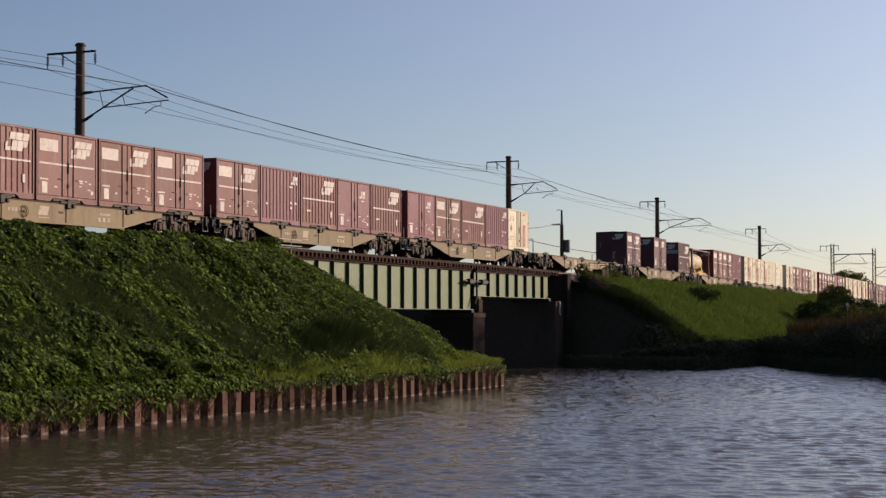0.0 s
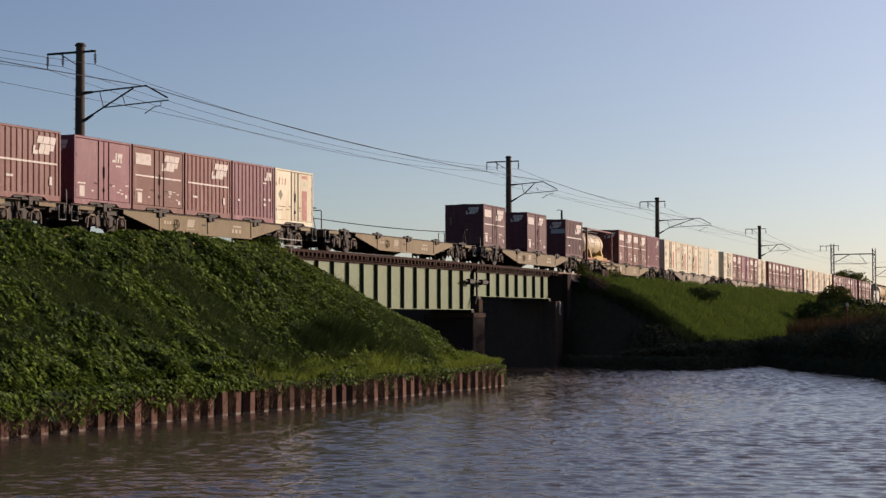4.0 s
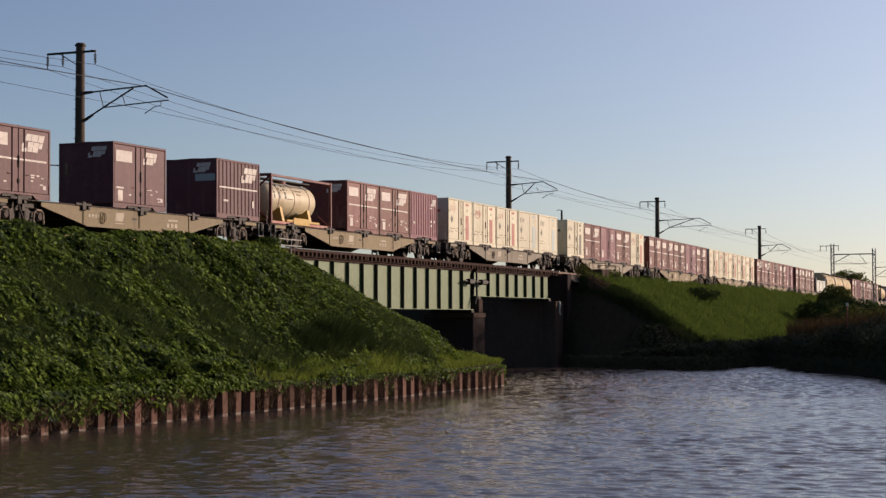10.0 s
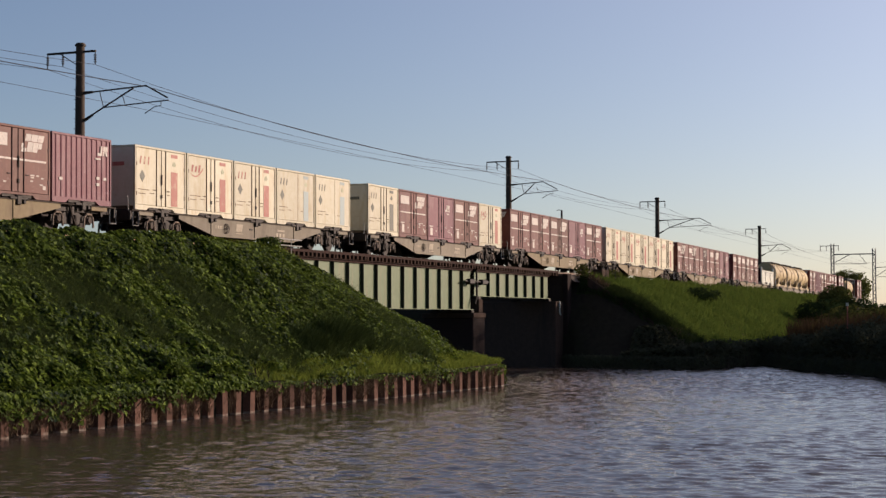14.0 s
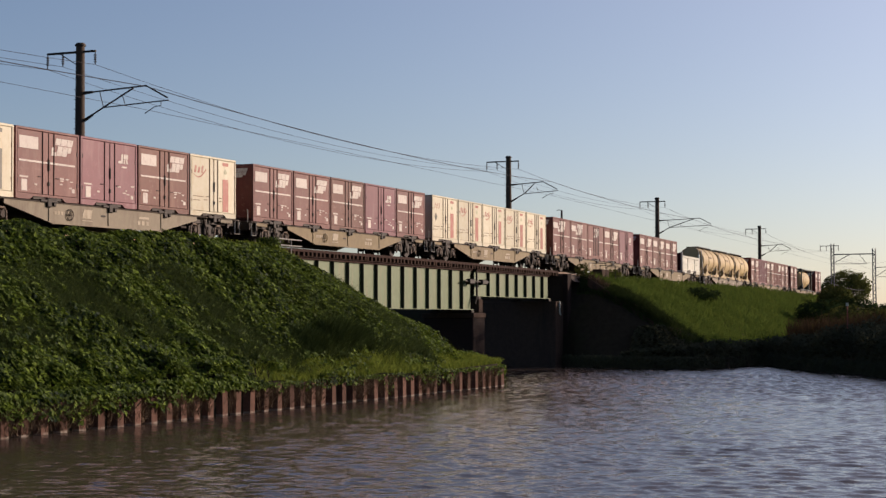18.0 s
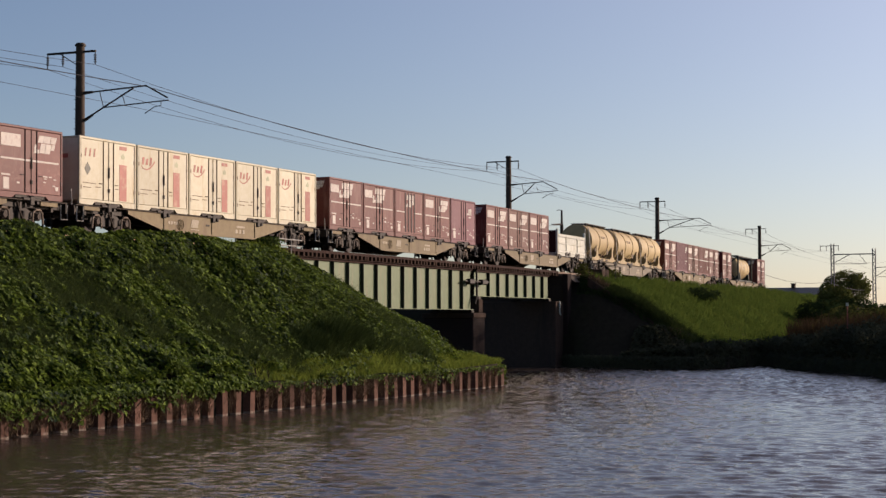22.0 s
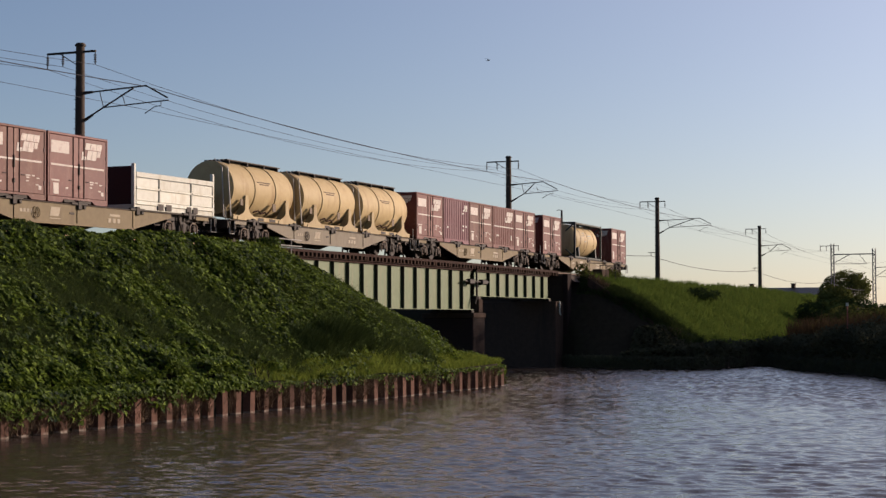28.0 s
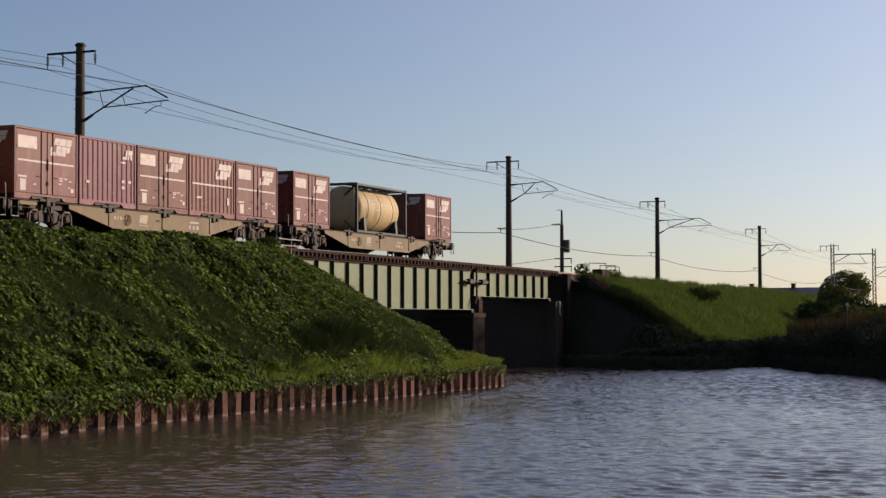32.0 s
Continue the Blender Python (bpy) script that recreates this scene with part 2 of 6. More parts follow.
class Mesh:
    """Collects faces for one mesh."""

    def __init__(self):
        self.v, self.f = [], []

    def add(self, verts, faces):
        n = len(self.v)
        self.v += [tuple(p) for p in verts]
        self.f += [tuple(n + i for i in f) for f in faces]
        return self

    def box(self, x0, x1, y0, y1, z0, z1):
        return self.add([(x, y, z) for x in (x0, x1) for y in (y0, y1) for z in (z0, z1)],
                        [(0, 1, 3, 2), (4, 6, 7, 5), (0, 4, 5, 1), (2, 3, 7, 6), (0, 2, 6, 4), (1, 5, 7, 3)])

    def soft_box(self, x0, x1, y0, y1, z0, z1, c=0.02):
        """A box with chamfered edges."""
        v, idx = [], {}
        for i, (x, sx) in enumerate(((x0, 1), (x1, -1))):
            for j, (y, sy) in enumerate(((y0, 1), (y1, -1))):
                for k, (z, sz) in enumerate(((z0, 1), (z1, -1))):
                    for a in range(3):
                        idx[i, j, k, a] = len(v)
                        v.append((x if a == 0 else x + sx * c, y if a == 1 else y + sy * c, z if a == 2 else z + sz * c))
        f = []
        sq = ((0, 0), (1, 0), (1, 1), (0, 1))
        for s in (0, 1):
            f += [tuple(idx[s, j, k, 0] for j, k in sq), tuple(idx[i, s, k, 1] for i, k in sq), tuple(idx[i, j, s, 2] for i, j in sq)]
        for j in (0, 1):
            for k in (0, 1):
                f += [(idx[0, j, k, 1], idx[1, j, k, 1], idx[1, j, k, 2], idx[0, j, k, 2]),
                      (idx[j, 0, k, 0], idx[j, 1, k, 0], idx[j, 1, k, 2], idx[j, 0, k, 2]),
                      (idx[j, k, 0, 0], idx[j, k, 1, 0], idx[j, k, 1, 1], idx[j, k, 0, 1])]
        f += [tuple(idx[i, j, k, a] for a in range(3)) for i in (0, 1) for j in (0, 1) for k in (0, 1)]
        return self.add(v, f)

    def slab(self, outline, axis, a, b):
        """An outline in two axes, extruded along the third from a to b."""
        at = {"x": lambda u, w, h: (h, u, w), "y": lambda u, w, h: (u, h, w), "z": lambda u, w, h: (u, w, h)}[axis]
        n = len(outline)
        return self.add([at(u, w, a) for u, w in outline] + [at(u, w, b) for u, w in outline],
                        [tuple(range(n)), tuple(range(2 * n - 1, n - 1, -1))] + [(i, i + n, (i + 1) % n + n, (i + 1) % n) for i in range(n)])

    def rod(self, p, q, r, r2=None, n=8, caps=True):
        p, q = Vector(p), Vector(q)
        r2 = r if r2 is None else r2
        d = (q - p).normalized()
        u = d.cross(Vector((0, 0, 1)) if abs(d.z) < 0.9 else Vector((1, 0, 0))).normalized()
        w = d.cross(u)
        ring = [(math.cos(2 * math.pi * i / n), math.sin(2 * math.pi * i / n)) for i in range(n)]
        v = [p + (u * c + w * s) * r for c, s in ring] + [q + (u * c + w * s) * r2 for c, s in ring]
        f = [(i, (i + 1) % n, (i + 1) % n + n, i + n) for i in range(n)]
        if caps:
            f += [tuple(range(n - 1, -1, -1)), tuple(range(n, 2 * n))]
        return self.add(v, f)

    def path(self, pts, r, n=6):
        """One bent tube through the points."""
        pts = [Vector(p) for p in pts]
        v, f = [], []
        for k, p in enumerate(pts):
            d = (pts[min(k + 1, len(pts) - 1)] - pts[max(k - 1, 0)]).normalized()
            u = d.cross(Vector((0, 0, 1)) if abs(d.z) < 0.8 else Vector((0.3, 1, 0))).normalized()
            w = d.cross(u)
            v += [p + (u * math.cos(2 * math.pi * i / n) + w * math.sin(2 * math.pi * i / n)) * r for i in range(n)]
        for k in range(len(pts) - 1):
            f += [(k * n + i, k * n + (i + 1) % n, (k + 1) * n + (i + 1) % n, (k + 1) * n + i) for i in range(n)]
        f += [tuple(range(n)), tuple(range((len(pts) - 1) * n, len(pts) * n))]
        return self.add(v, f)

    def turn(self, profile, n=28, start=0.0, axis="x"):
        """A profile of (along, radius) turned round the x axis (or y)."""
        v, f = [], []
        for a, r in profile:
            for i in range(n):
                t = start + 2 * math.pi * i / n
                v.append((a, r * math.cos(t), r * math.sin(t)) if axis == "x" else (r * math.cos(t), a, r * math.sin(t)))
        for k in range(len(profile) - 1):
            f += [(k * n + i, k * n + (i + 1) % n, (k + 1) * n + (i + 1) % n, (k + 1) * n + i) for i in range(n)]
        f += [tuple(range(n)), tuple(range(len(profile) * n - 1, (len(profile) - 1) * n - 1, -1))]
        return self.add(v, f)

    def move(self, x, y, z):
        self.v = [(a + x, b + y, c + z) for a, b, c in self.v]
        return self

    def data(self, name, material, smooth=False):
        me = bpy.data.meshes.new(name)
        me.from_pydata(self.v, [], self.f)
        bm = bmesh.new()
        bm.from_mesh(me)
        bmesh.ops.recalc_face_normals(bm, faces=bm.faces)
        bm.to_mesh(me)
        bm.free()
        me.materials.append(material)
        if smooth:
            me.shade_smooth()
            me.set_sharp_from_angle(angle=radians(35))
        return me


def part(name, mesh, material, parent=None, label="", at=None, smooth=False):
    """Links a mesh as one object under a thing or a part. mesh: a Mesh, or mesh data to share."""
    ob = new(name, mesh.data(name, material, smooth) if isinstance(mesh, Mesh) else mesh)
    ob.parent = parent
    if at is not None:
        ob.matrix_basis = at
    return tagged(ob, label)


def thing(name, label, category, group="", kind="", at=None):
    ob = new(name)
    if at is not None:
        ob.matrix_basis = at
    return tagged(ob, label, category, group, kind)


def cloud(name, verts, faces, material, label, category):
    """Many loose faces (n, k, 3) as one object of kind stuff."""
    n, k, _ = verts.shape
    me = bpy.data.meshes.new(name)
    me.vertices.add(n * k)
    me.vertices.foreach_set("co", np.ascontiguousarray(verts, dtype=np.float32).ravel())
    loops = (np.arange(n)[:, None, None] * k + np.array(faces)[None]).reshape(-1)
    nf, per = n * len(faces), len(faces[0])
    me.loops.add(nf * per)
    me.loops.foreach_set("vertex_index", loops.astype(np.int32))
    me.polygons.add(nf)
    me.polygons.foreach_set("loop_start", (np.arange(nf) * per).astype(np.int32))
    me.update(calc_edges=True)
    me.materials.append(material)
    return tagged(new(name, me), label, category, kind="stuff")

# ---------------------------------------------------------------- plan
RAIL = 6.41            # rail top over the water, mid-bridge
TRACK_TOP_X, CURVE = 80.0, 50.0
rng = np.random.default_rng(7)


def track_z(x):
    """Rail top along the line: a gentle hump over the river."""
    d = np.abs(np.asarray(x, dtype=float) - TRACK_TOP_X)
    return RAIL - 1.136e-4 * np.where(d < CURVE, d * d, 2 * CURVE * d - CURVE * CURVE)


def lump(x, y, seed=0.0):
    """Smooth value noise in 0..1."""
    def h(i, j):
        s = np.sin(i * 127.1 + j * 311.7 + seed * 74.7) * 43758.5453
        return s - np.floor(s)
    x, y = np.asarray(x, dtype=float), np.asarray(y, dtype=float)
    i, j = np.floor(x), np.floor(y)
    u, v = x - i, y - j
    u, v = u * u * (3 - 2 * u), v * v * (3 - 2 * v)
    return (h(i, j) * (1 - u) + h(i + 1, j) * u) * (1 - v) + (h(i, j + 1) * (1 - u) + h(i + 1, j + 1) * u) * v


def shore_left(x):
    """South edge of the near land: the sheet piling, then a diagonal in under the bridge."""
    return np.where(x < 72.9, -9.2, np.where(x < 84.5, -9.2 + (x - 72.9) * 0.385, 500.0))


def shore_right(y):
    """West edge of the far land."""
    return np.interp(y, [-60, -40, -31, -26, -24.7, -23.7, -21.6, -19.6, -17, -13.9, -13.2, -12.6, -11.8, -9, -5, -2, 8, 30],
                     [-60, 40, 72, 85, 88.1, 91.4, 95.5, 97.9, 102.8, 111.2, 110.5, 104, 100.8, 100.4, 102.5, 104.6, 104.8, 104.8])


def ground_z(x, y):
    x, y = np.asarray(x, dtype=float), np.asarray(y, dtype=float)
    tongue = np.interp(x, [73, 77, 80, 82.5, 84.4], [0.0, 0.3, 0.15, -0.25, -0.75]) * (x < 90)
    inland = np.clip((y - shore_left(np.minimum(x, 84.4))) / 1.4, 0, 1)
    base = 0.85 + 0.25 * lump(x * 0.15, y * 0.15) * np.clip((80 - x) / 6, 0, 1) + np.where(tongue > 0, tongue * inland - 0.35 * (1 - inland) * np.clip((x - 73) / 8, 0, 1), tongue)
    far = np.maximum(0, y - 9.0)
    near = np.maximum(0, -2.7 - y)
    end_l = np.maximum(0, x - 63.2) * 0.42
    left = track_z(x) - 0.30 - 0.82 * np.sqrt(end_l ** 2 + np.maximum(near, far) ** 2) - 0.22 * (lump(x * 0.45, y * 0.45, 3) - 0.5) * np.clip((-3.0 - y) / 1.5, 0.15, 1) + 0.3 * np.exp(-((x - 71.6) / 2.6) ** 2 - ((y + 6.3) / 1.4) ** 2) + 0.25 * np.exp(-((x - 64.5) / 3.5) ** 2 - ((y + 7.1) / 0.8) ** 2) + 0.12 * np.exp(-((y + 3.0) / 0.45) ** 2) * np.clip((63 - x) / 3, 0, 1)
    end_r = np.maximum(0, 107.0 - x) * 2.2
    right = track_z(np.maximum(x, 105)) - 0.45 + 0.48 * np.clip((x - 125) / 40, 0, 1) - 0.66 * np.sqrt(end_r ** 2 + np.maximum(near, far) ** 2)
    land_l = (y > shore_left(x) + np.where(x < 72.9, 0.02, 0.3)) & (x < 84.3)
    land_r = x > shore_right(y)
    z = np.where(land_l, np.maximum(base, left), np.where(land_r, np.maximum(0.45 + 0.3 * lump(x * 0.3, y * 0.3, 5), right), -1.6))
    z = np.where((y > 60), np.maximum(z, 0.9), z)
    return np.where((np.abs(x) < 9) & (y < -34.5) & (y > -60), 1.45, z)


def build_ground():
    xs = np.concatenate([[-3000, -1500, -700, -300, -150, -80, -40, -20, -10, 0, 5, 10, 15, 20, 25, 29], np.arange(32, 112, 0.4),
                         np.arange(112, 150, 1.0), np.arange(150, 260, 3.0), [270, 290, 320, 400, 600, 1000, 1800, 3200]])
    ys = np.concatenate([[-3000, -1200, -500, -200, -100, -60, -50, -42, -36, -33, -30, -28, -26], np.arange(-25, -9.3, 0.4), [-9.19, -9.17], np.arange(-8.9, 12, 0.4),
                         [13, 16, 20, 30, 45, 60, 100, 200, 500, 1200, 3000]])
    gx, gy = np.meshgrid(xs, ys, indexing="ij")
    gz = ground_z(gx, gy)
    nx, ny = gx.shape
    v = np.stack([gx, gy, gz], -1).reshape(-1, 3)
    i, j = np.meshgrid(np.arange(nx - 1), np.arange(ny - 1), indexing="ij")
    a = (i * ny + j).ravel()
    me = bpy.data.meshes.new("ground")
    me.from_pydata(v.tolist(), [], np.stack([a, a + ny, a + ny + 1, a + 1], 1).tolist())
    me.materials.append(SOIL)
    me.shade_smooth()
    tagged(new("ground", me), "green overgrown railway embankment and river banks", "ground", kind="structure")


build_ground()


def build_water():
    """Wavelets as real relief where the river is seen, flat beyond."""
    xs = np.concatenate([[-900, -300, -100, -30, 0, 10, 16, 20], 22 + 98 * np.linspace(0, 1, 1150) ** 1.1, [126, 140, 160, 200, 400, 1200]])
    ys = np.concatenate([[-900, -300, -100, -60, -48], np.arange(-42, 14, 0.11), [20, 40, 100, 300, 900]])
    gx, gy = np.meshgrid(xs, ys, indexing="ij")
    r = np.random.default_rng(5)
    gz = np.zeros_like(gx)
    for k in range(46):
        length = 0.27 * 1.0265 ** k
        way = math.radians(204 + r.normal(0, 30))
        steep = 0.029
        gz += steep * length / 6.283 * np.sin(6.283 / length * (gx * math.cos(way) + gy * math.sin(way)) + r.uniform(0, 6.28))
    calm = (0.5 + 0.6 * lump(gx * 0.07, gy * 0.11, 71)) * (np.interp(gy, [-26, -15, -9], [1.1, 0.66, 0.5]) * (1 - np.clip((gx - 68) / 14, 0, 1)) + 1.75 * np.clip((gx - 68) / 14, 0, 1)) * (0.85 + 0.3 * lump(gx * 0.5, gy * 0.5, 72))
    edge = np.clip((gx - 20) / 4, 0, 1) * np.clip((120 - gx) / 4, 0, 1) * np.clip((gy + 44) / 4, 0, 1) * np.clip((14 - gy) / 4, 0, 1)
    gz *= calm * edge
    nx, ny = gx.shape
    i, j = np.meshgrid(np.arange(nx - 1), np.arange(ny - 1), indexing="ij")
    a = (i * ny + j).ravel()
    quads = np.stack([a, a + ny, a + ny + 1, a + 1], 1)
    me = bpy.data.meshes.new("water")
    me.vertices.add(nx * ny)
    me.vertices.foreach_set("co", np.stack([gx, gy, gz], -1).astype(np.float32).ravel())
    me.loops.add(quads.size)
    me.loops.foreach_set("vertex_index", quads.astype(np.int32).ravel())
    me.polygons.add(len(quads))
    me.polygons.foreach_set("loop_start", (np.arange(len(quads)) * 4).astype(np.int32))
    me.update(calc_edges=True)
    me.shade_smooth()
    me.materials.append(WATER)
    return tagged(new("water", me), "rippled brown-grey river reflecting the evening sky", "water", kind="structure")


river = build_water()

# ---------------------------------------------------------------- track


def track_run(x0, x1, y0, y1, z0, z1, step=8.0):
    """A bar that follows the hump of the line; heights from rail top."""
    m = Mesh()
    v, f = [], []
    xs = np.append(np.arange(x0, x1, step), x1)
    for k, a in enumerate(xs):
        z = float(track_z(a))
        v += [(a, y0, z + z0), (a, y1, z + z0), (a, y1, z + z1), (a, y0, z + z1)]
        if k:
            o = 4 * k
            f += [(o - 4 + i, o + i, o + (i + 1) % 4, o - 4 + (i + 1) % 4) for i in range(4)]
    e = len(v)
    f += [(0, 1, 2, 3), (e - 1, e - 2, e - 3, e - 4)]
    return m.add(v, f)


railway = thing("railway_track", "single railway track on ballast and bridge timbers", "track", kind="structure")
for yy in (-0.566, 0.566):
    head = track_run(-250, 420, yy - 0.033, yy + 0.033, -0.05, 0.0)
    foot = track_run(-250, 420, yy - 0.06, yy + 0.06, -0.155, -0.13)
    web = track_run(-250, 420, yy - 0.012, yy + 0.012, -0.13, -0.05)
    for m2 in (foot, web):
        head.add(m2.v, m2.f)
    part("rail", head, RAIL_MAT, railway)
for x0, x1 in ((-250, 66.5), (105.6, 420)):
    prof = ((-2.3, -0.75), (-1.5, -0.2), (1.5, -0.2), (2.3, -0.75))
    xs = np.append(np.arange(x0, x1, 8.0), x1)
    e = 4 * (len(xs) - 1)
    bed = Mesh().add([(a, y, float(track_z(a)) + z) for a in xs for y, z in prof],
                     [(4 * k + i, 4 * k + 4 + i, 4 * k + 4 + (i + 1) % 4, 4 * k + (i + 1) % 4) for k in range(len(xs) - 1) for i in range(4)] + [(0, 1, 2, 3), (e, e + 3, e + 2, e + 1)])
    part("ballast", bed, BALLAST, railway)

# ---------------------------------------------------------------- bridge


def girder_bridge():
    b = thing("girder_bridge", "pale green steel plate-girder railway bridge with rusty deck timbers", "bridge")
    for x0, x1, top, bottom, pitch, first in ((66.6, 89.9, -0.40, -2.72, 1.655, 68.5), (90.5, 103.6, -0.42, -1.93, 1.62, 92.6)):
        zt, zb = RAIL + top, RAIL + bottom
        for yy, s in ((-1.05, -1), (1.05, 1)):
            part("girder_web", Mesh().box(x0, x1, yy - 0.008, yy + 0.008, zb, zt), GIRDER, b)
            part("top_flange", Mesh().box(x0, x1, yy - 0.215, yy + 0.215, zt, zt + 0.03).box(x0, x1, yy + s * 0.012, yy + s * 0.11, zt - 0.11, zt - 0.002), RUST, b, "rust-brown top flange")
            part("bottom_flange", Mesh().box(x0, x1, yy - 0.215, yy + 0.215, zb - 0.03, zb), GIRDER, b)
            st = None
            x = first
            while x < x1 - 0.3:
                if st is None:
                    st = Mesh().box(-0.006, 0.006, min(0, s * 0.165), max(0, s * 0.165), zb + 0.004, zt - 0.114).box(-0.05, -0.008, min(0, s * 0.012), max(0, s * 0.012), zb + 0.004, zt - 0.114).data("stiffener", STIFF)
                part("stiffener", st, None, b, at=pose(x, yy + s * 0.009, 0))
                x += pitch
        for k in range(int((x1 - x0) / 3.3) + 1):
            xx = min(x0 + 0.3 + 3.3 * k, x1 - 0.2)
            m = Mesh()
            m.rod((xx, -1.0, zb + 0.1), (xx, 1.0, zt - 0.15), 0.04).rod((xx, -1.0, zt - 0.15), (xx, 1.0, zb + 0.1), 0.04)
            part("cross_brace", m, RUST, b)
        for xx in (x0 + 0.25, x1 - 0.25):
            part("bearing", Mesh().soft_box(xx - 0.22, xx + 0.22, -1.3, -0.8, zb - 0.20, zb - 0.03, 0.03), STEEL_DARK, b)
            part("bearing", Mesh().soft_box(xx - 0.22, xx + 0.22, 0.8, 1.3, zb - 0.20, zb - 0.03, 0.03), STEEL_DARK, b)
    tie = Mesh().soft_box(-0.1, 0.1, -1.28, 1.28, -0.10, 0.10, 0.015).data("bridge_timber", SLEEPER)
    x = 66.8
    while x < 105.2:
        part("bridge_timber", tie, None, b, at=pose(x + rng.uniform(-0.03, 0.03), rng.uniform(-0.04, 0.04), float(track_z(x)) - 0.262))
        x += 0.44
    guard = track_run(66.7, 105.3, -1.22, -1.06, -0.16, -0.03, 2.0)
    part("guard_timber", guard, RUST, b)
    part("guard_timber", track_run(66.7, 105.3, 1.06, 1.22, -0.16, -0.03, 2.0), RUST, b)
    # pipe bracket where the two spans meet
    x = 90.2
    part("drain_pipe", Mesh().path([(x, -1.32, RAIL - 0.5), (x, -1.34, RAIL - 1.9), (x - 0.3, -1.34, RAIL - 2.4)], 0.06, 8), STEEL_DARK, b)
    for dx in (-1.05, 0.95):
        part("junction_box", Mesh().soft_box(x + dx - 0.42, x + dx + 0.42, -1.5, -1.22, RAIL - 1.28, RAIL - 0.98, 0.05), STEEL_DARK, b)
    part("conduit", Mesh().path([(x - 1.9, -1.36, RAIL - 1.12), (x + 1.9, -1.36, RAIL - 1.12)], 0.05), STEEL_DARK, b)
    return b


girder_bridge()


def masonry(name, x0, x1, y0, y1, z0, z1, cap, label, mat, cap_mat):
    t = thing(name, label, name.replace("_", " "), kind="structure")
    part("shaft", Mesh().soft_box(x0, x1, y0, y1, z0, z1 - cap, 0.05), mat, t)
    if cap:
        part("cap", Mesh().soft_box(x0 - 0.07, x1 + 0.07, y0 - 0.07, y1 + 0.07, z1 - cap, z1, 0.04), cap_mat, t)
    return t


pier = masonry("bridge_pier", 89.05, 90.85, -1.55, 1.55, -1.6, RAIL - 2.92, 0.3, "red-brown brick bridge pier, darkened for shade, with a stained concrete cap", BRICK, DARK_CONCRETE)
part("bearing_seat", Mesh().soft_box(90.35, 91.0, -1.4, 1.4, RAIL - 2.92, RAIL - 2.13, 0.04), DARK_CONCRETE, pier)
# brick courses on the pier's river face
course = Mesh().soft_box(-0.105, 0.105, -0.012, 0.012, -0.03, 0.03, 0.006).data("brick", BRICK)
for k in range(40):
    for i in range(8):
        xx = 89.18 + 0.222 * i + (0.11 if k % 2 else 0)
        part("brick", course, None, pier, at=pose(min(xx, 90.74), -1.553, 0.35 + 0.071 * k))
abut = masonry("bridge_abutment", 105.0, 107.2, -1.75, 5.5, -1.6, RAIL - 0.42, 0, "stained concrete abutment under the bridge end, darkened for shade", DARK_CONCRETE, CONCRETE)
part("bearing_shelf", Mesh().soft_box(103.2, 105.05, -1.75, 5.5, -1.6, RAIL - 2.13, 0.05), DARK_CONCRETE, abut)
part("corner_pilaster", Mesh().soft_box(104.75, 105.55, -2.05, -1.7, -1.6, RAIL - 0.3, 0.04), BRICK, abut, "red-brown brick corner pilaster")
part("white_bracket", Mesh().path([(103.7, -1.85, RAIL - 2.1), (103.7, -1.85, RAIL - 2.9), (103.9, -1.85, RAIL - 3.0)], 0.05), WHITE_PAINT, abut, "small white pipe end")
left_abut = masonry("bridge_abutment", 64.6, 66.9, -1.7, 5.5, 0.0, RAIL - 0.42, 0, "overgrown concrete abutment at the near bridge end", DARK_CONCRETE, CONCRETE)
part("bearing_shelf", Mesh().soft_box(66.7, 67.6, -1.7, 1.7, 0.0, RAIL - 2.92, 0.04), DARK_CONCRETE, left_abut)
# concrete edge strip that runs down the end slope of the far embankment
strip = Mesh().slab([(-2.9, RAIL - 0.52), (-9.4, RAIL - 0.52 - 0.66 * 6.5), (-9.4, RAIL - 1.1 - 0.66 * 6.5), (-2.9, RAIL - 1.1)], "x", 106.42, 106.6)
tagged(part("slope_edging", strip, DARK_CONCRETE), "weathered concrete edging down the embankment end", "edging", kind="structure")

# ---------------------------------------------------------------- sheet piling


def sheet_piling():
    w = thing("sheet_pile_wall", "rusted steel sheet piling along the water's edge", "retaining wall", kind="structure")
    p = 0.88
    out = [(-0.44, 0.0), (-0.29, 0.0), (-0.16, -0.34), (0.16, -0.34), (0.29, 0.0), (0.44, 0.0)]
    th = 0.014
    shape = Mesh().slab(out + [(u, v + th) for u, v in reversed(out)], "z", -1.3, 0.0)
    data = shape.data("sheet_pile", PILE)
    x = 28.0
    while x < 72.9:
        part("sheet_pile", data, None, w, at=pose(x, -9.08 + 0.06 * math.sin(x * 0.7), 0.86 + rng.uniform(-0.07, 0.06), rng.uniform(-1.5, 1.5), rng.uniform(-0.8, 0.8), rng.uniform(-1, 1)))
        x += p
    d = Vector((11.6, 4.47)).normalized()
    s = 0.45
    while s < 12.4:
        part("sheet_pile", data, None, w, at=pose(72.9 + d.x * s, -9.1 + d.y * s, 0.86 - 0.044 * s + rng.uniform(-0.06, 0.05), 0, 0, math.degrees(math.atan2(d.y, d.x))))
        s += p
    return w


sheet_piling()

# ---------------------------------------------------------------- masts and wires


def droop(a, b, sag, n=14):
    a, b = Vector(a), Vector(b)
    return [a.lerp(b, k / n) - Vector((0, 0, sag * 4 * (k / n) * (1 - k / n))) for k in range(n + 1)]


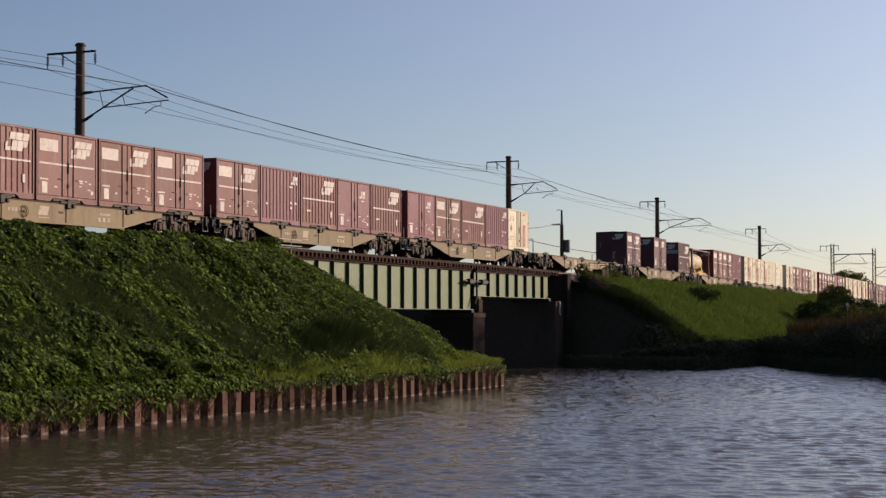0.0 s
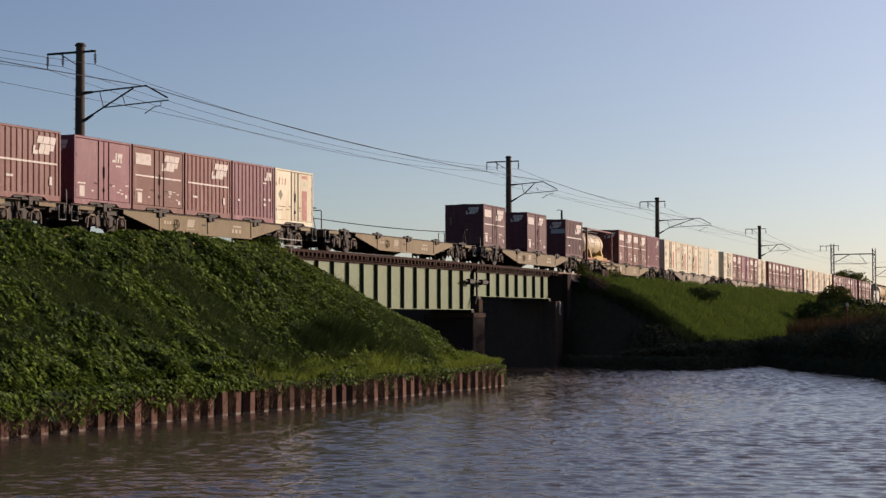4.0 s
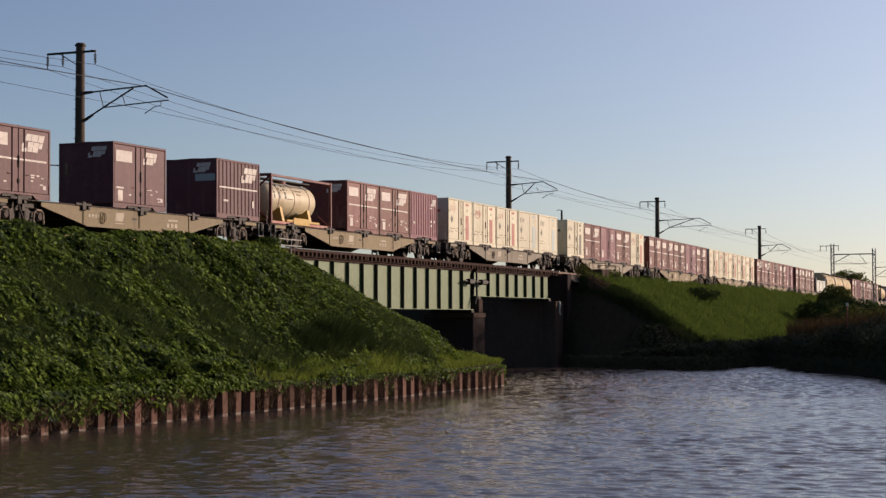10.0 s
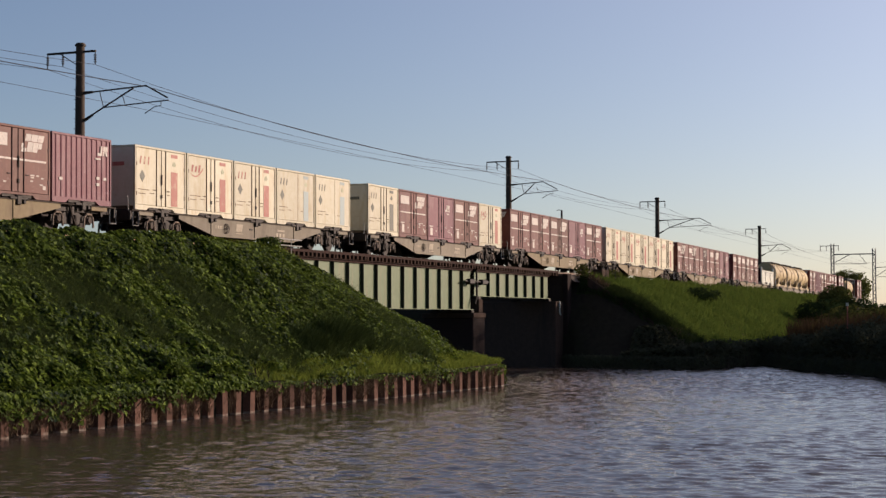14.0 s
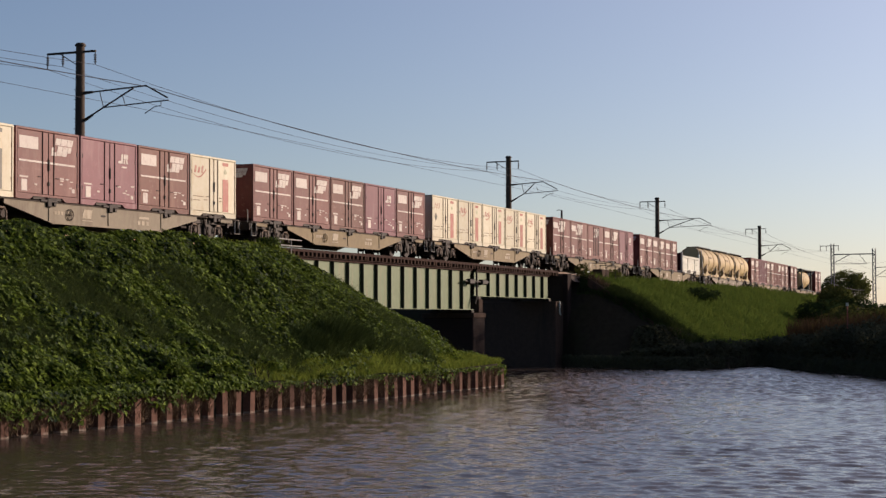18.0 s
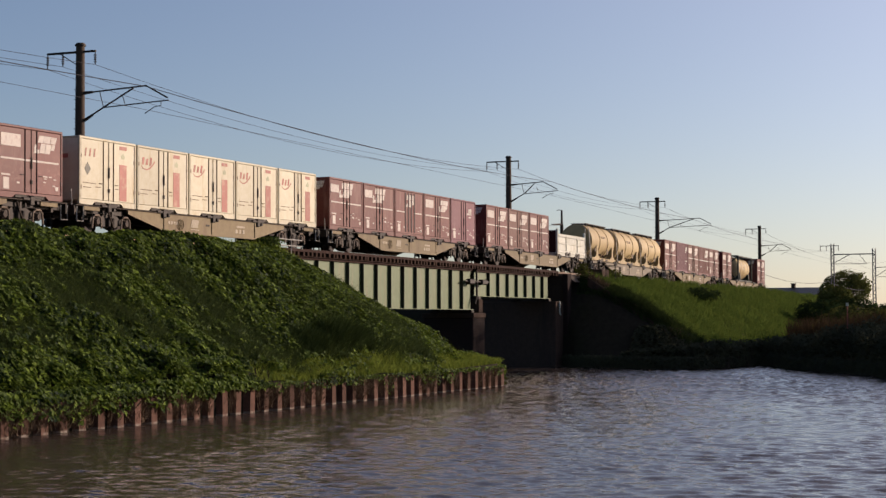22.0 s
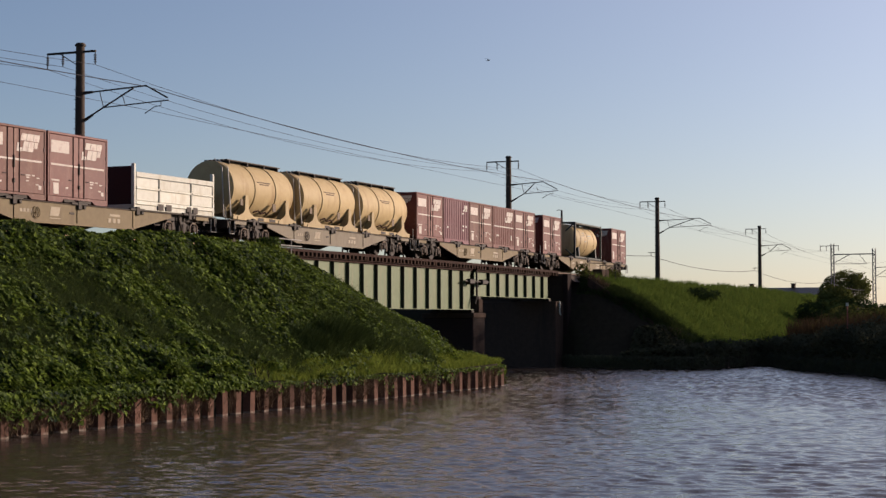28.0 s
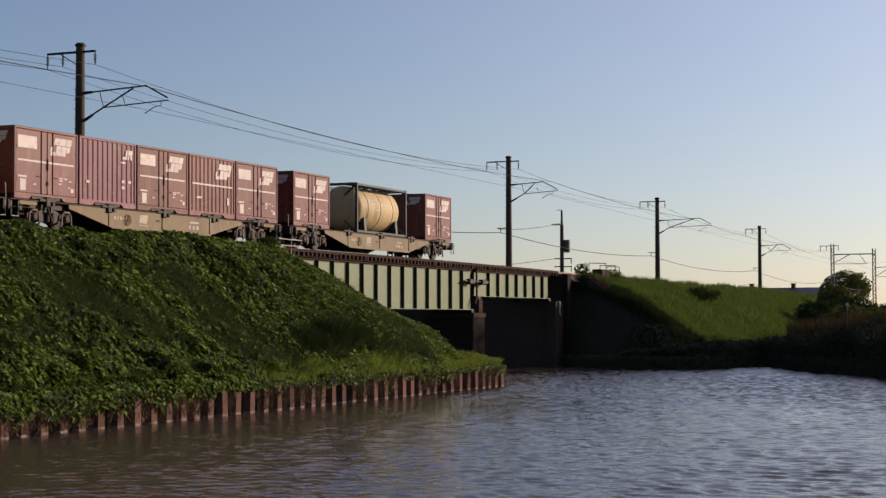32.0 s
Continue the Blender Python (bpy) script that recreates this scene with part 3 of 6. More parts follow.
MAST_Y = 3.1
MASTS = [12.0, 57.15, 107.6, 146.1, 190.2]
MAST_TOP = {12.0: 8.0, 57.15: 8.02, 107.6: 7.92, 146.1: 7.65, 190.2: 7.37, 239.6: 7.34}


STAGGER = {12.0: 0.0, 57.15: 0.0, 107.6: -0.65, 146.1: 0.75, 190.2: -0.6}       # the brackets reach further at every other mast
CABLE_Z = {12.0: 3.15, 57.15: 3.0, 107.6: 2.67, 146.1: 2.4, 190.2: 2.25}


def catenary_mast(x):
    top = RAIL + MAST_TOP[x]
    base = float(ground_z(x, MAST_Y)) - 0.5
    t = thing("catenary_mast", "dark round concrete catenary mast beside the railway", "catenary mast", "catenary masts along the line", at=pose(x, MAST_Y, 0))
    part("pole", Mesh().rod((0, 0, base), (0, 0, top), 0.235, 0.175, 20), POLE_MAT, t, smooth=True)
    z = top - 0.36
    arm = part("feeder_crossarm", Mesh().box(-0.04, 0.04, -0.75, 1.62, z - 0.04, z + 0.04).rod((0, 0.2, z - 0.5), (0, 1.0, z - 0.02), 0.02), STEEL_DARK, t)
    for yy, ln in ((-0.72, 0.55), (0.85, 0.55), (1.6, 0.65)):
        ins = Mesh().rod((0, yy, z), (0, yy, z - ln), 0.022, n=6)
        for k in range(4):
            ins.rod((0, yy, z - 0.15 - 0.09 * k), (0, yy, z - 0.19 - 0.09 * k), 0.06, n=8)
        part("insulator", ins, STEEL_DARK, arm)
    zm = RAIL + 6.04 + (float(track_z(x)) - RAIL)
    zc = zm - 1.0
    yc = -MAST_Y - STAGGER[x]
    bracket = part("cantilever_tube", Mesh().path([(0, -0.18, zm - 0.02), (0, yc - 0.05, zm + 0.12), (0, yc - 1.05, zm - 0.42)], 0.032, 8), STEEL_DARK, t)
    part("stay_tube", Mesh().path([(0, -0.18, zm - 1.15), (0, -1.2, zm - 0.62), (0, yc + 0.55, zm + 0.05)], 0.035, 8), STEEL_DARK, bracket)
    part("registration_tube", Mesh().path([(0, -1.15, zm - 0.66), (0, yc - 1.1, zm - 0.52)], 0.026, 6), STEEL_DARK, bracket)
    part("steady_arm", Mesh().path([(0, yc - 0.75, zm - 0.52), (0, yc - 0.75, zm - 0.72), (0, yc - 0.45, zm - 0.75), (0, yc, zc)], 0.018, 6), STEEL_DARK, bracket)
    part("strut", Mesh().path([(0, -0.95, zm), (0, -1.12, zm - 0.62)], 0.018), STEEL_DARK, bracket)
    part("strut", Mesh().path([(0, -2.05, zm - 0.24), (0, -2.15, zm - 0.56)], 0.018), STEEL_DARK, bracket)
    for zz in (zm - 0.02, zm - 1.15):
        part("insulator", Mesh().rod((0, -0.2, zz), (0, -0.62, zz + (0.02 if zz > zm - 0.5 else 0.22)), 0.07, 0.05, 10), STEEL_DARK, bracket)
    zl = RAIL + CABLE_Z[x] + 0.25
    part("cable_bracket", Mesh().box(-0.03, 0.03, 0.15, 0.85, zl + 0.02, zl + 0.08).rod((0, 0.6, zl + 0.05), (0, 0.6, zl - 0.22), 0.03), STEEL_DARK, t)
    for k in range(9):
        part("step_bolt", Mesh().rod((0, 0.17, top - 1.9 - 0.4 * k), (0, 0.31, top - 1.9 - 0.4 * k), 0.012, n=6), STEEL_DARK, t)
    for zz in (top - 0.12, zl - 0.35):
        part("band", Mesh().rod((0, 0, zz), (0, 0, zz + 0.07), 0.225, 0.222, 20), STEEL_DARK, t)
    return t


for xx in MASTS:
    catenary_mast(xx)


def lattice_mast(x, y, top):
    t = thing("lattice_mast", "grey galvanised lattice steel catenary mast", "catenary mast", "lattice masts", at=pose(x, y, 0))
    base = float(ground_z(x, y)) - 0.3
    for sx in (-0.2, 0.2):
        for sy in (-0.2, 0.2):
            part("corner_angle", Mesh().box(sx - 0.045, sx + 0.045, sy - 0.045, sy + 0.045, base, top), LATTICE, t)
    z, k = base + 0.2, 0
    while z < top - 0.5:
        m = Mesh()
        a, b = (-0.2, 0.2) if k % 2 else (0.2, -0.2)
        m.rod((a, -0.2, z), (b, -0.2, z + 0.5), 0.025, n=4).rod((a, 0.2, z), (b, 0.2, z + 0.5), 0.025, n=4)
        m.rod((-0.2, a, z), (-0.2, b, z + 0.5), 0.025, n=4).rod((0.2, a, z), (0.2, b, z + 0.5), 0.025, n=4)
        part("lacing", m, LATTICE, t)
        z, k = z + 0.5, k + 1
    return t


GX = 239.6
lat_a = lattice_mast(GX, MAST_Y, RAIL + 7.34)
part("feeder_crossarm", Mesh().box(-0.05, 0.05, -0.9, 1.75, RAIL + 7.0, RAIL + 7.1).rod((0, 1.7, RAIL + 7), (0, 1.7, RAIL + 6.4), 0.05).rod((0, 0.85, RAIL + 7), (0, 0.85, RAIL + 6.4), 0.05).rod((0, -0.85, RAIL + 7), (0, -0.85, RAIL + 6.4), 0.05), LATTICE, lat_a)
lat_b = lattice_mast(GX, -2.65, RAIL + 6.6)
part("gantry_beam", Mesh().box(-0.06, 0.06, 0, 5.5, RAIL + 5.75, RAIL + 5.9).rod((0, 5.8, RAIL + 4.5), (0, 3.4, RAIL + 5.75), 0.05).rod((0, 5.8, RAIL + 4.5), (0, 1.0, RAIL + 4.45), 0.04).rod((0, 2.0, RAIL + 5.75), (0, 1.0, RAIL + 4.45), 0.04), LATTICE, lat_b)
part("bracket_arm", Mesh().rod((0, -0.3, RAIL + 3.9), (0, -2.6, RAIL + 4.0), 0.05).rod((0, -0.3, RAIL + 2.7), (0, -2.0, RAIL + 3.8), 0.04).rod((0, -0.3, RAIL + 2.6), (0, -2.6, RAIL + 2.6), 0.03), LATTICE, lat_b)


def line_wires():
    ends = MASTS + [GX, 290.0]
    rows = (("feeder_wire", -0.72, lambda x: RAIL + MAST_TOP.get(x, 7.3) - 0.92, 0.75, 0.010),
            ("feeder_wire", 0.85, lambda x: RAIL + MAST_TOP.get(x, 7.3) - 0.92, 0.7, 0.009),
            ("feeder_wire", 1.6, lambda x: RAIL + MAST_TOP.get(x, 7.3) - 1.0, 0.8, 0.010),
            ("messenger_wire", -MAST_Y, lambda x: float(track_z(x)) + 6.14, 0.38, 0.017),
            ("contact_wire", -MAST_Y, lambda x: float(track_z(x)) + 5.2, 0.02, 0.009),
            ("signal_cable", 0.6, lambda x: RAIL + CABLE_Z.get(x, 2.0), 0.7, 0.026))
    for name, off, hz, sag, r in rows:
        t = thing(name, {"feeder_wire": "thin dark overhead feeder wire", "messenger_wire": "sagging dark catenary messenger wire", "contact_wire": "taut overhead contact wire over the track", "signal_cable": "sagging black signal cable along the masts"}[name], "wire")
        for a, b in zip(ends, ends[1:]):
            part("span", Mesh().path(droop((a, MAST_Y + off, hz(a)), (b, MAST_Y + off, hz(b)), sag * ((b - a) / 48) ** 2), r, 5), WIRE, t)


line_wires()


def utility_pole():
    x, y = 139.7, 10.0
    t = thing("utility_pole", "slim utility pole with a grey transformer", "utility pole", at=pose(x, y, 0))
    top = RAIL + 6.3
    part("pole", Mesh().rod((0, 0, float(ground_z(x, y)) - 0.4), (0, 0, top - 1.2), 0.21, 0.15, 12).rod((0, 0, top - 1.2), (0, 0, top), 0.11, 0.08, 10), POLE_MAT, t, smooth=True)
    part("top_hook", Mesh().path([(0, 0, top), (-0.05, 0.25, top + 0.05), (-0.1, 0.4, top)], 0.03), STEEL_DARK, t)
    part("insulator", Mesh().rod((-0.3, 0, top - 1.25), (-2.0, 0.2, top - 1.35), 0.09, 0.07, 8), STEEL_DARK, t)
    part("transformer", Mesh().rod((0.35, -0.35, top - 3.7), (0.35, -0.35, top - 2.6), 0.3, 0.3, 14), LATTICE, t, "grey can transformer", smooth=True)
    for zz in (top - 4.3, top - 5.0):
        part("crossarm", Mesh().box(-0.05, 0.05, -0.9, 0.7, zz, zz + 0.09).rod((0, -0.85, zz), (0, -0.85, zz - 0.4), 0.04), STEEL_DARK, t)
    w = thing("service_wire", "thin dark service wire to the utility pole", "wire")
    part("span", Mesh().path(droop((x - 1.6, y, top - 1.3), (107.6, MAST_Y + 0.7, RAIL + 2.9), 0.15), 0.022, 5), WIRE, w)
    w2 = thing("service_wire", "thin dark service wire to the utility pole", "wire")
    part("span", Mesh().path(droop((x, y + 0.3, top - 4.2), (118, 22, RAIL + 0.1), 0.3), 0.02, 5), WIRE, w2)
    return t


utility_pole()


def side_railing():
    t = thing("track_railing", "small pale tubular railing beside the track at the bridge end", "railing")
    z = RAIL - 0.5
    for x, y, w, h in ((108.2, -2.45, 1.3, 1.0), (110.2, -2.6, 1.2, 0.9), (111.8, -2.6, 1.0, 0.85)):
        part("hoop", Mesh().path([(x, y, z), (x, y, z + h), (x + w, y - w * 0.6, z + h), (x + w, y - w * 0.6, z)], 0.035, 6), CONCRETE, t)
    near_end = thing("track_railing", "low pale tubular railing at the overgrown bridge end", "railing")
    for zz in (6.70, 6.42):
        part("rail", Mesh().path([(65.5, -1.6, zz), (67.7, -1.6, zz)], 0.028, 6), GREY_RAIL, near_end)
    for xx in (65.6, 66.7):
        part("post", Mesh().rod((xx, -1.6, 5.9), (xx, -1.6, 6.74), 0.028, n=6), GREY_RAIL, near_end)
    part("cabinet", Mesh().soft_box(109.7, 111.3, -2.9, -2.2, z + 0.05, z + 0.62, 0.04), DARK_CONCRETE, t)
    return t


side_railing()
# ---------------------------------------------------------------- containers
CL, CW, CH = 3.715, 2.45, 2.5
FACE = -1.212          # outer skin of the near side
RECESS = FACE + 0.026   # floor of the grooves between ribs


def ux(u, length=CL):
    return -length / 2 + u * length


def decal(t, name, u0, u1, z0, z1, mat, y=FACE - 0.004, label="", length=CL):
    return part(name, Mesh().box(ux(u0, length), ux(u1, length), y - 0.004, y, z0, z1), mat, t, label)


def end_decal(t, name, v0, v1, z0, z1, mat, x=-CL / 2):
    """v: 0 at the near edge of the end wall, 1 at the far edge."""
    return part(name, Mesh().box(x - 0.012, x - 0.006, -CW / 2 + v0 * CW, -CW / 2 + v1 * CW, z0, z1), mat, t)


def slant(m, plane, a0, a1, z0, z1, lean, lo, hi):
    """A leaning bar on the side (plane y) or on the end (plane x)."""
    return m.slab([(a0, z0), (a1, z0), (a1 + lean, z1), (a0 + lean, z1)], plane, lo, hi)


def emblem(t, x, z, s=1.0, plane="y"):
    """A pale two-row emblem of leaning blocks, as plain shapes."""
    lo, hi = (FACE - 0.009, FACE - 0.004) if plane == "y" else (-CL / 2 - 0.012, -CL / 2 - 0.006)
    flip = 1 if plane == "y" else -1
    blocks = [(0.10, 0.372, 0.33, 0.55), (0.39, 0.712, 0.33, 0.55), (0.73, 1.02, 0.33, 0.55), (0.27, 0.528, 0.0, 0.31), (0.545, 0.812, 0.0, 0.31), (0.83, 1.0, 0.12, 0.31), (0.0, 0.24, -0.02, 0.10), (-0.03, 0.07, 0.102, 0.25)]
    mark = None
    for a0, a1, z0, z1 in blocks:
        o = [(a0 + z0 * 0.3, z0), (a1 + z0 * 0.3, z0), (a1 + z1 * 0.3, z1), (a0 + z1 * 0.3, z1)]
        m = Mesh().slab([(flip * (x + s * u), z + s * w) for u, w in o], plane, lo, hi)
        if mark:
            part("emblem_block", m, WHITE, mark)
        else:
            mark = part("emblem", m, WHITE, t, "pale plain emblem")
    return mark


def frame_and_base(t, paint, edge, length=CL, pockets=True):
    h = length / 2
    part("body", Mesh().soft_box(-h + 0.02, h - 0.02, -1.15, 1.15, 0.14, CH - 0.03, 0.02), paint, t)
    for x in (-h, h - 0.09):
        for y in (-1.225, 1.135):
            part("corner_post", Mesh().soft_box(x, x + 0.09, y, y + 0.09, 0.0, CH - 0.04, 0.012), paint, t)
    for y in (-1.222, 1.142):
        part("top_rail", Mesh().soft_box(-h, h, y, y + 0.08, CH - 0.09, CH, 0.015), paint, t)
    for x in (-h, h - 0.07):
        part("end_rail", Mesh().soft_box(x, x + 0.07, -1.14, 1.14, CH - 0.085, CH - 0.004, 0.015), paint, t)
    part("roof", Mesh().slab([(-1.14, CH - 0.05), (1.14, CH - 0.05), (1.14, CH - 0.02), (0, CH + 0.025), (-1.14, CH - 0.02)], "x", -h + 0.07, h - 0.07), paint, t)
    out = [(-h + 0.09, 0.0), (-h * 0.56, 0.0), (-h * 0.46, 0.12), (h * 0.46, 0.12), (h * 0.56, 0.0), (h - 0.09, 0.0), (h - 0.09, 0.2), (-h + 0.09, 0.2)]
    for y in (-1.22, 1.13):
        part("bottom_rail", Mesh().slab(out, "y", y, y + 0.09), paint, t)
    # fork pockets: solid dark blocks, their colour stands in for the shade inside
    part("fork_pocket", Mesh().box(-h * 0.44, -h * 0.1, -1.19, 1.19, 0.02, 0.13), STEEL_DARK, t)
    part("fork_pocket", Mesh().box(h * 0.1, h * 0.44, -1.19, 1.19, 0.02, 0.13), STEEL_DARK, t)
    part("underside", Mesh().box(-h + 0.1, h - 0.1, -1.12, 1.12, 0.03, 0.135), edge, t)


def panels(t, paint, edge, cuts=(0.03, 0.405, 0.42, 0.585, 0.60, 0.97)):
    for a, b in zip(cuts[::2], cuts[1::2]):
        part("door_panel", Mesh().soft_box(ux(a), ux(b), FACE, -1.14, 0.21, CH - 0.1, 0.01), paint, t)
    part("far_door_panel", Mesh().soft_box(ux(0.03), ux(0.97), 1.14, 1.212, 0.21, CH - 0.1, 0.01), paint, t)
    for u in (0.4125, 0.5925):
        part("door_seam", Mesh().box(ux(u) - 0.034, ux(u) + 0.034, FACE + 0.004, FACE + 0.012, 0.22, CH - 0.11), edge, t)
        part("hinge_bar", Mesh().rod((ux(u), FACE - 0.014, 0.2), (ux(u), FACE - 0.014, CH - 0.1), 0.019, n=6), edge, t)
    part("lock_handle", Mesh().soft_box(ux(0.507) - 0.03, ux(0.507) + 0.03, FACE - 0.05, FACE, 1.05, 1.45, 0.01), STEEL_DARK, t, "black lock handle")
    part("lock_catch", Mesh().soft_box(ux(0.507) - 0.04, ux(0.507) + 0.04, FACE - 0.05, FACE, 0.52, 0.66, 0.01), STEEL_DARK, t)
    part("lock_rod", Mesh().rod((ux(0.507), FACE - 0.012, 0.2), (ux(0.507), FACE - 0.012, CH - 0.1), 0.012, n=6), edge, t)
    for u in (0.365, 0.645):
        part("latch", Mesh().soft_box(ux(u) - 0.09, ux(u) + 0.09, FACE - 0.03, FACE, 0.80, 0.835, 0.008), edge, t)
    for u in (0.02, 0.98):
        part("edge_gasket", Mesh().box(ux(u) - 0.02, ux(u) + 0.02, FACE - 0.0025, FACE + 0.02, 0.22, CH - 0.11), edge, t)
    for u in (0.03, 0.97):
        for z in (0.55, 1.7):
            part("hinge", Mesh().soft_box(ux(u) - 0.03, ux(u) + 0.03, FACE - 0.02, FACE + 0.01, z, z + 0.15, 0.01), edge, t)


def ribs(t, paint, u0=0.03, u1=0.97, count=11):
    m = Mesh()
    x0, x1 = ux(u0), ux(u1)
    w = (x1 - x0) / count
    prof = []
    for i in range(count):
        a = x0 + i * w
        prof += [(a, RECESS), (a + w * 0.32, RECESS), (a + w * 0.47, FACE - 0.004), (a + w * 0.85, FACE - 0.004)]
    prof += [(x1, RECESS)]
    m.slab(prof + [(x1, -1.148), (x0, -1.148)], "z", 0.2, CH - 0.09)
    part("ribbed_side", m, paint, t, "vertically ribbed side sheet")
    part("far_side", Mesh().soft_box(ux(0.03), ux(0.97), 1.14, 1.212, 0.21, CH - 0.1, 0.01), paint, t)


def small_print(t, mat, variant=0):
    r = random.Random(variant)
    decal(t, "notice_plate", 0.09, 0.175, 0.28, 0.68, mat)
    decal(t, "notice_bar", 0.06, 0.19, 0.74, 0.80, mat)
    for k in range(6):
        u = r.uniform(0.62, 0.9)
        z = r.uniform(0.35, 0.85)
        decal(t, "notice_bar", u, u + r.uniform(0.02, 0.07), z, z + 0.045, mat)
    decal(t, "notice_plate", 0.885, 0.93, 0.36, 0.5, mat)
    decal(t, "notice_bar", 0.29, 0.33, 0.5, 0.56, mat)


def door_container(paint, kind):
    """kind 0: plate, emblem and line; 1: plate and emblem alone; 2: purple-red with a small mark; 3: emblem across the doors."""
    t = thing("freight_container", {0: "maroon steel freight container with a white line, plate and emblem", 1: "dull maroon steel freight container with a white plate and emblem",
                                    2: "purple-red steel freight container with a small white mark", 3: "maroon steel freight container with its emblem across the doors"}[kind], "container", "containers on the train")
    frame_and_base(t, paint, MAROON_EDGE)
    panels(t, paint, MAROON_EDGE)
    if kind == 3:
        decal(t, "white_plate", 0.035, 0.275, 1.8, 2.17, WHITE)
        emblem(t, ux(0.285), 1.6, 1.3)
    elif kind < 2:
        decal(t, "white_plate", 0.055, 0.345, 1.76, 2.19, WHITE)
        emblem(t, ux(0.55), 1.64 if kind == 0 else 1.78, 1.12 if kind == 0 else 0.85)
    if kind in (0, 3):
        for a, b in ((0.05, 0.405), (0.42, 0.585), (0.60, 0.935)):
            decal(t, "white_line", a, b, 1.30, 1.365, WHITE)
    if kind == 2:
        small_mark(t, ux(0.66), 1.68)
    small_print(t, WHITE, kind)
    emblem(t, 0.10, 1.92, 0.72, plane="x")
    end_decal(t, "notice_bar", 0.82, 0.88, 1.3, 1.75, CREAM_EDGE)
    return t


def small_mark(t, x, z):
    lo, hi = FACE - 0.009, FACE - 0.004
    mark = None
    for a0, a1, z0, z1, lean in ((-0.02, 0.16, 0.0, 0.1, 0.03), (0.17, 0.28, 0.0, 0.36, 0.03), (0.34, 0.64, 0.18, 0.36, 0.02), (0.33, 0.43, 0.0, 0.17, 0.02), (0.52, 0.64, 0.0, 0.17, -0.04)):
        m = slant(Mesh(), "y", x + a0, x + a1, z + z0, z + z1, lean, lo, hi)
        if mark:
            part("emblem_block", m, WHITE, mark)
        else:
            mark = part("emblem", m, WHITE, t, "pale plain emblem")
    decal(t, "notice_bar", 0.72, 0.81, z - 0.16, z - 0.1, WHITE)


def ribbed_container(paint, kind):
    """kind 0: small mark; 1: line and emblem."""
    t = thing("freight_container", ("purple-red ribbed steel freight container with a small white mark", "maroon ribbed steel freight container with a white line and emblem")[kind], "container", "containers on the train")
    frame_and_base(t, paint, MAROON_EDGE)
    ribs(t, paint)
    if kind == 0:
        small_mark(t, ux(0.76), 1.85)
        for k, (a, z) in enumerate(((0.12, 0.8), (0.74, 0.95), (0.86, 0.95), (0.74, 0.72))):
            decal(t, "notice_bar", a, a + 0.05, z, z + 0.1, WHITE, y=FACE - 0.006)
    else:
        emblem(t, ux(0.56), 1.62, 1.15)
        decal(t, "white_line", 0.06, 0.94, 1.28, 1.345, WHITE, y=FACE - 0.006)
        decal(t, "notice_bar", 0.16, 0.26, 0.72, 0.8, WHITE, y=FACE - 0.006)
        decal(t, "notice_plate", 0.82, 0.86, 0.55, 0.85, WHITE, y=FACE - 0.006)
    emblem(t, 0.10, 1.92, 0.72, plane="x")
    if kind == 1:
        end_decal(t, "white_plate", 0.0 + 0.03, 0.42, 1.55, 1.85, BLUE_MARK)
    return t


def striped_container(paint):
    """Doors behind five dark upright bars."""
    t = thing("freight_container", "maroon steel freight container with dark upright bars", "container", "containers on the train")
    frame_and_base(t, paint, MAROON_EDGE)
    part("side_sheet", Mesh().soft_box(ux(0.03), ux(0.97), FACE, -1.14, 0.21, CH - 0.1, 0.01), paint, t)
    part("far_side", Mesh().soft_box(ux(0.03), ux(0.97), 1.14, 1.212, 0.21, CH - 0.1, 0.01), paint, t)
    emblem(t, ux(0.33), 1.62, 1.15)
    for u in (0.335, 0.44, 0.545, 0.65):
        part("upright_bar", Mesh().soft_box(ux(u), ux(u) + 0.13, FACE - 0.03, FACE, 0.3, CH - 0.14, 0.01), MAROON_EDGE, t, "dark upright stiffening bar")
    for a, b in ((0.05, 0.33), (0.70, 0.935)):
        decal(t, "white_line", a, b, 1.30, 1.365, WHITE)
    small_print(t, WHITE, 9)
    return t


def swoosh(t, x, z, mat):
    lo, hi = FACE - 0.009, FACE - 0.004
    arc = [(x + 0.1 + 0.95 * k / 10, z - 0.06 - 0.14 * math.sin(math.pi * (k / 10) ** 0.8) + 0.2 * (k / 10) ** 3) for k in range(11)]
    over = [(u, w + 0.03 + 0.005 * k) for k, (u, w) in enumerate(arc)]
    mark = part("emblem", Mesh().slab(arc + over[::-1], "y", lo, hi), mat, t, "red swoosh emblem")
    for i, h in enumerate((0.30, 0.26, 0.32)):
        part("emblem_block", slant(Mesh(), "y", x + 0.12 + 0.27 * i, x + 0.26 + 0.27 * i, z + 0.01, z + h, 0.07, lo, hi), mat, mark)


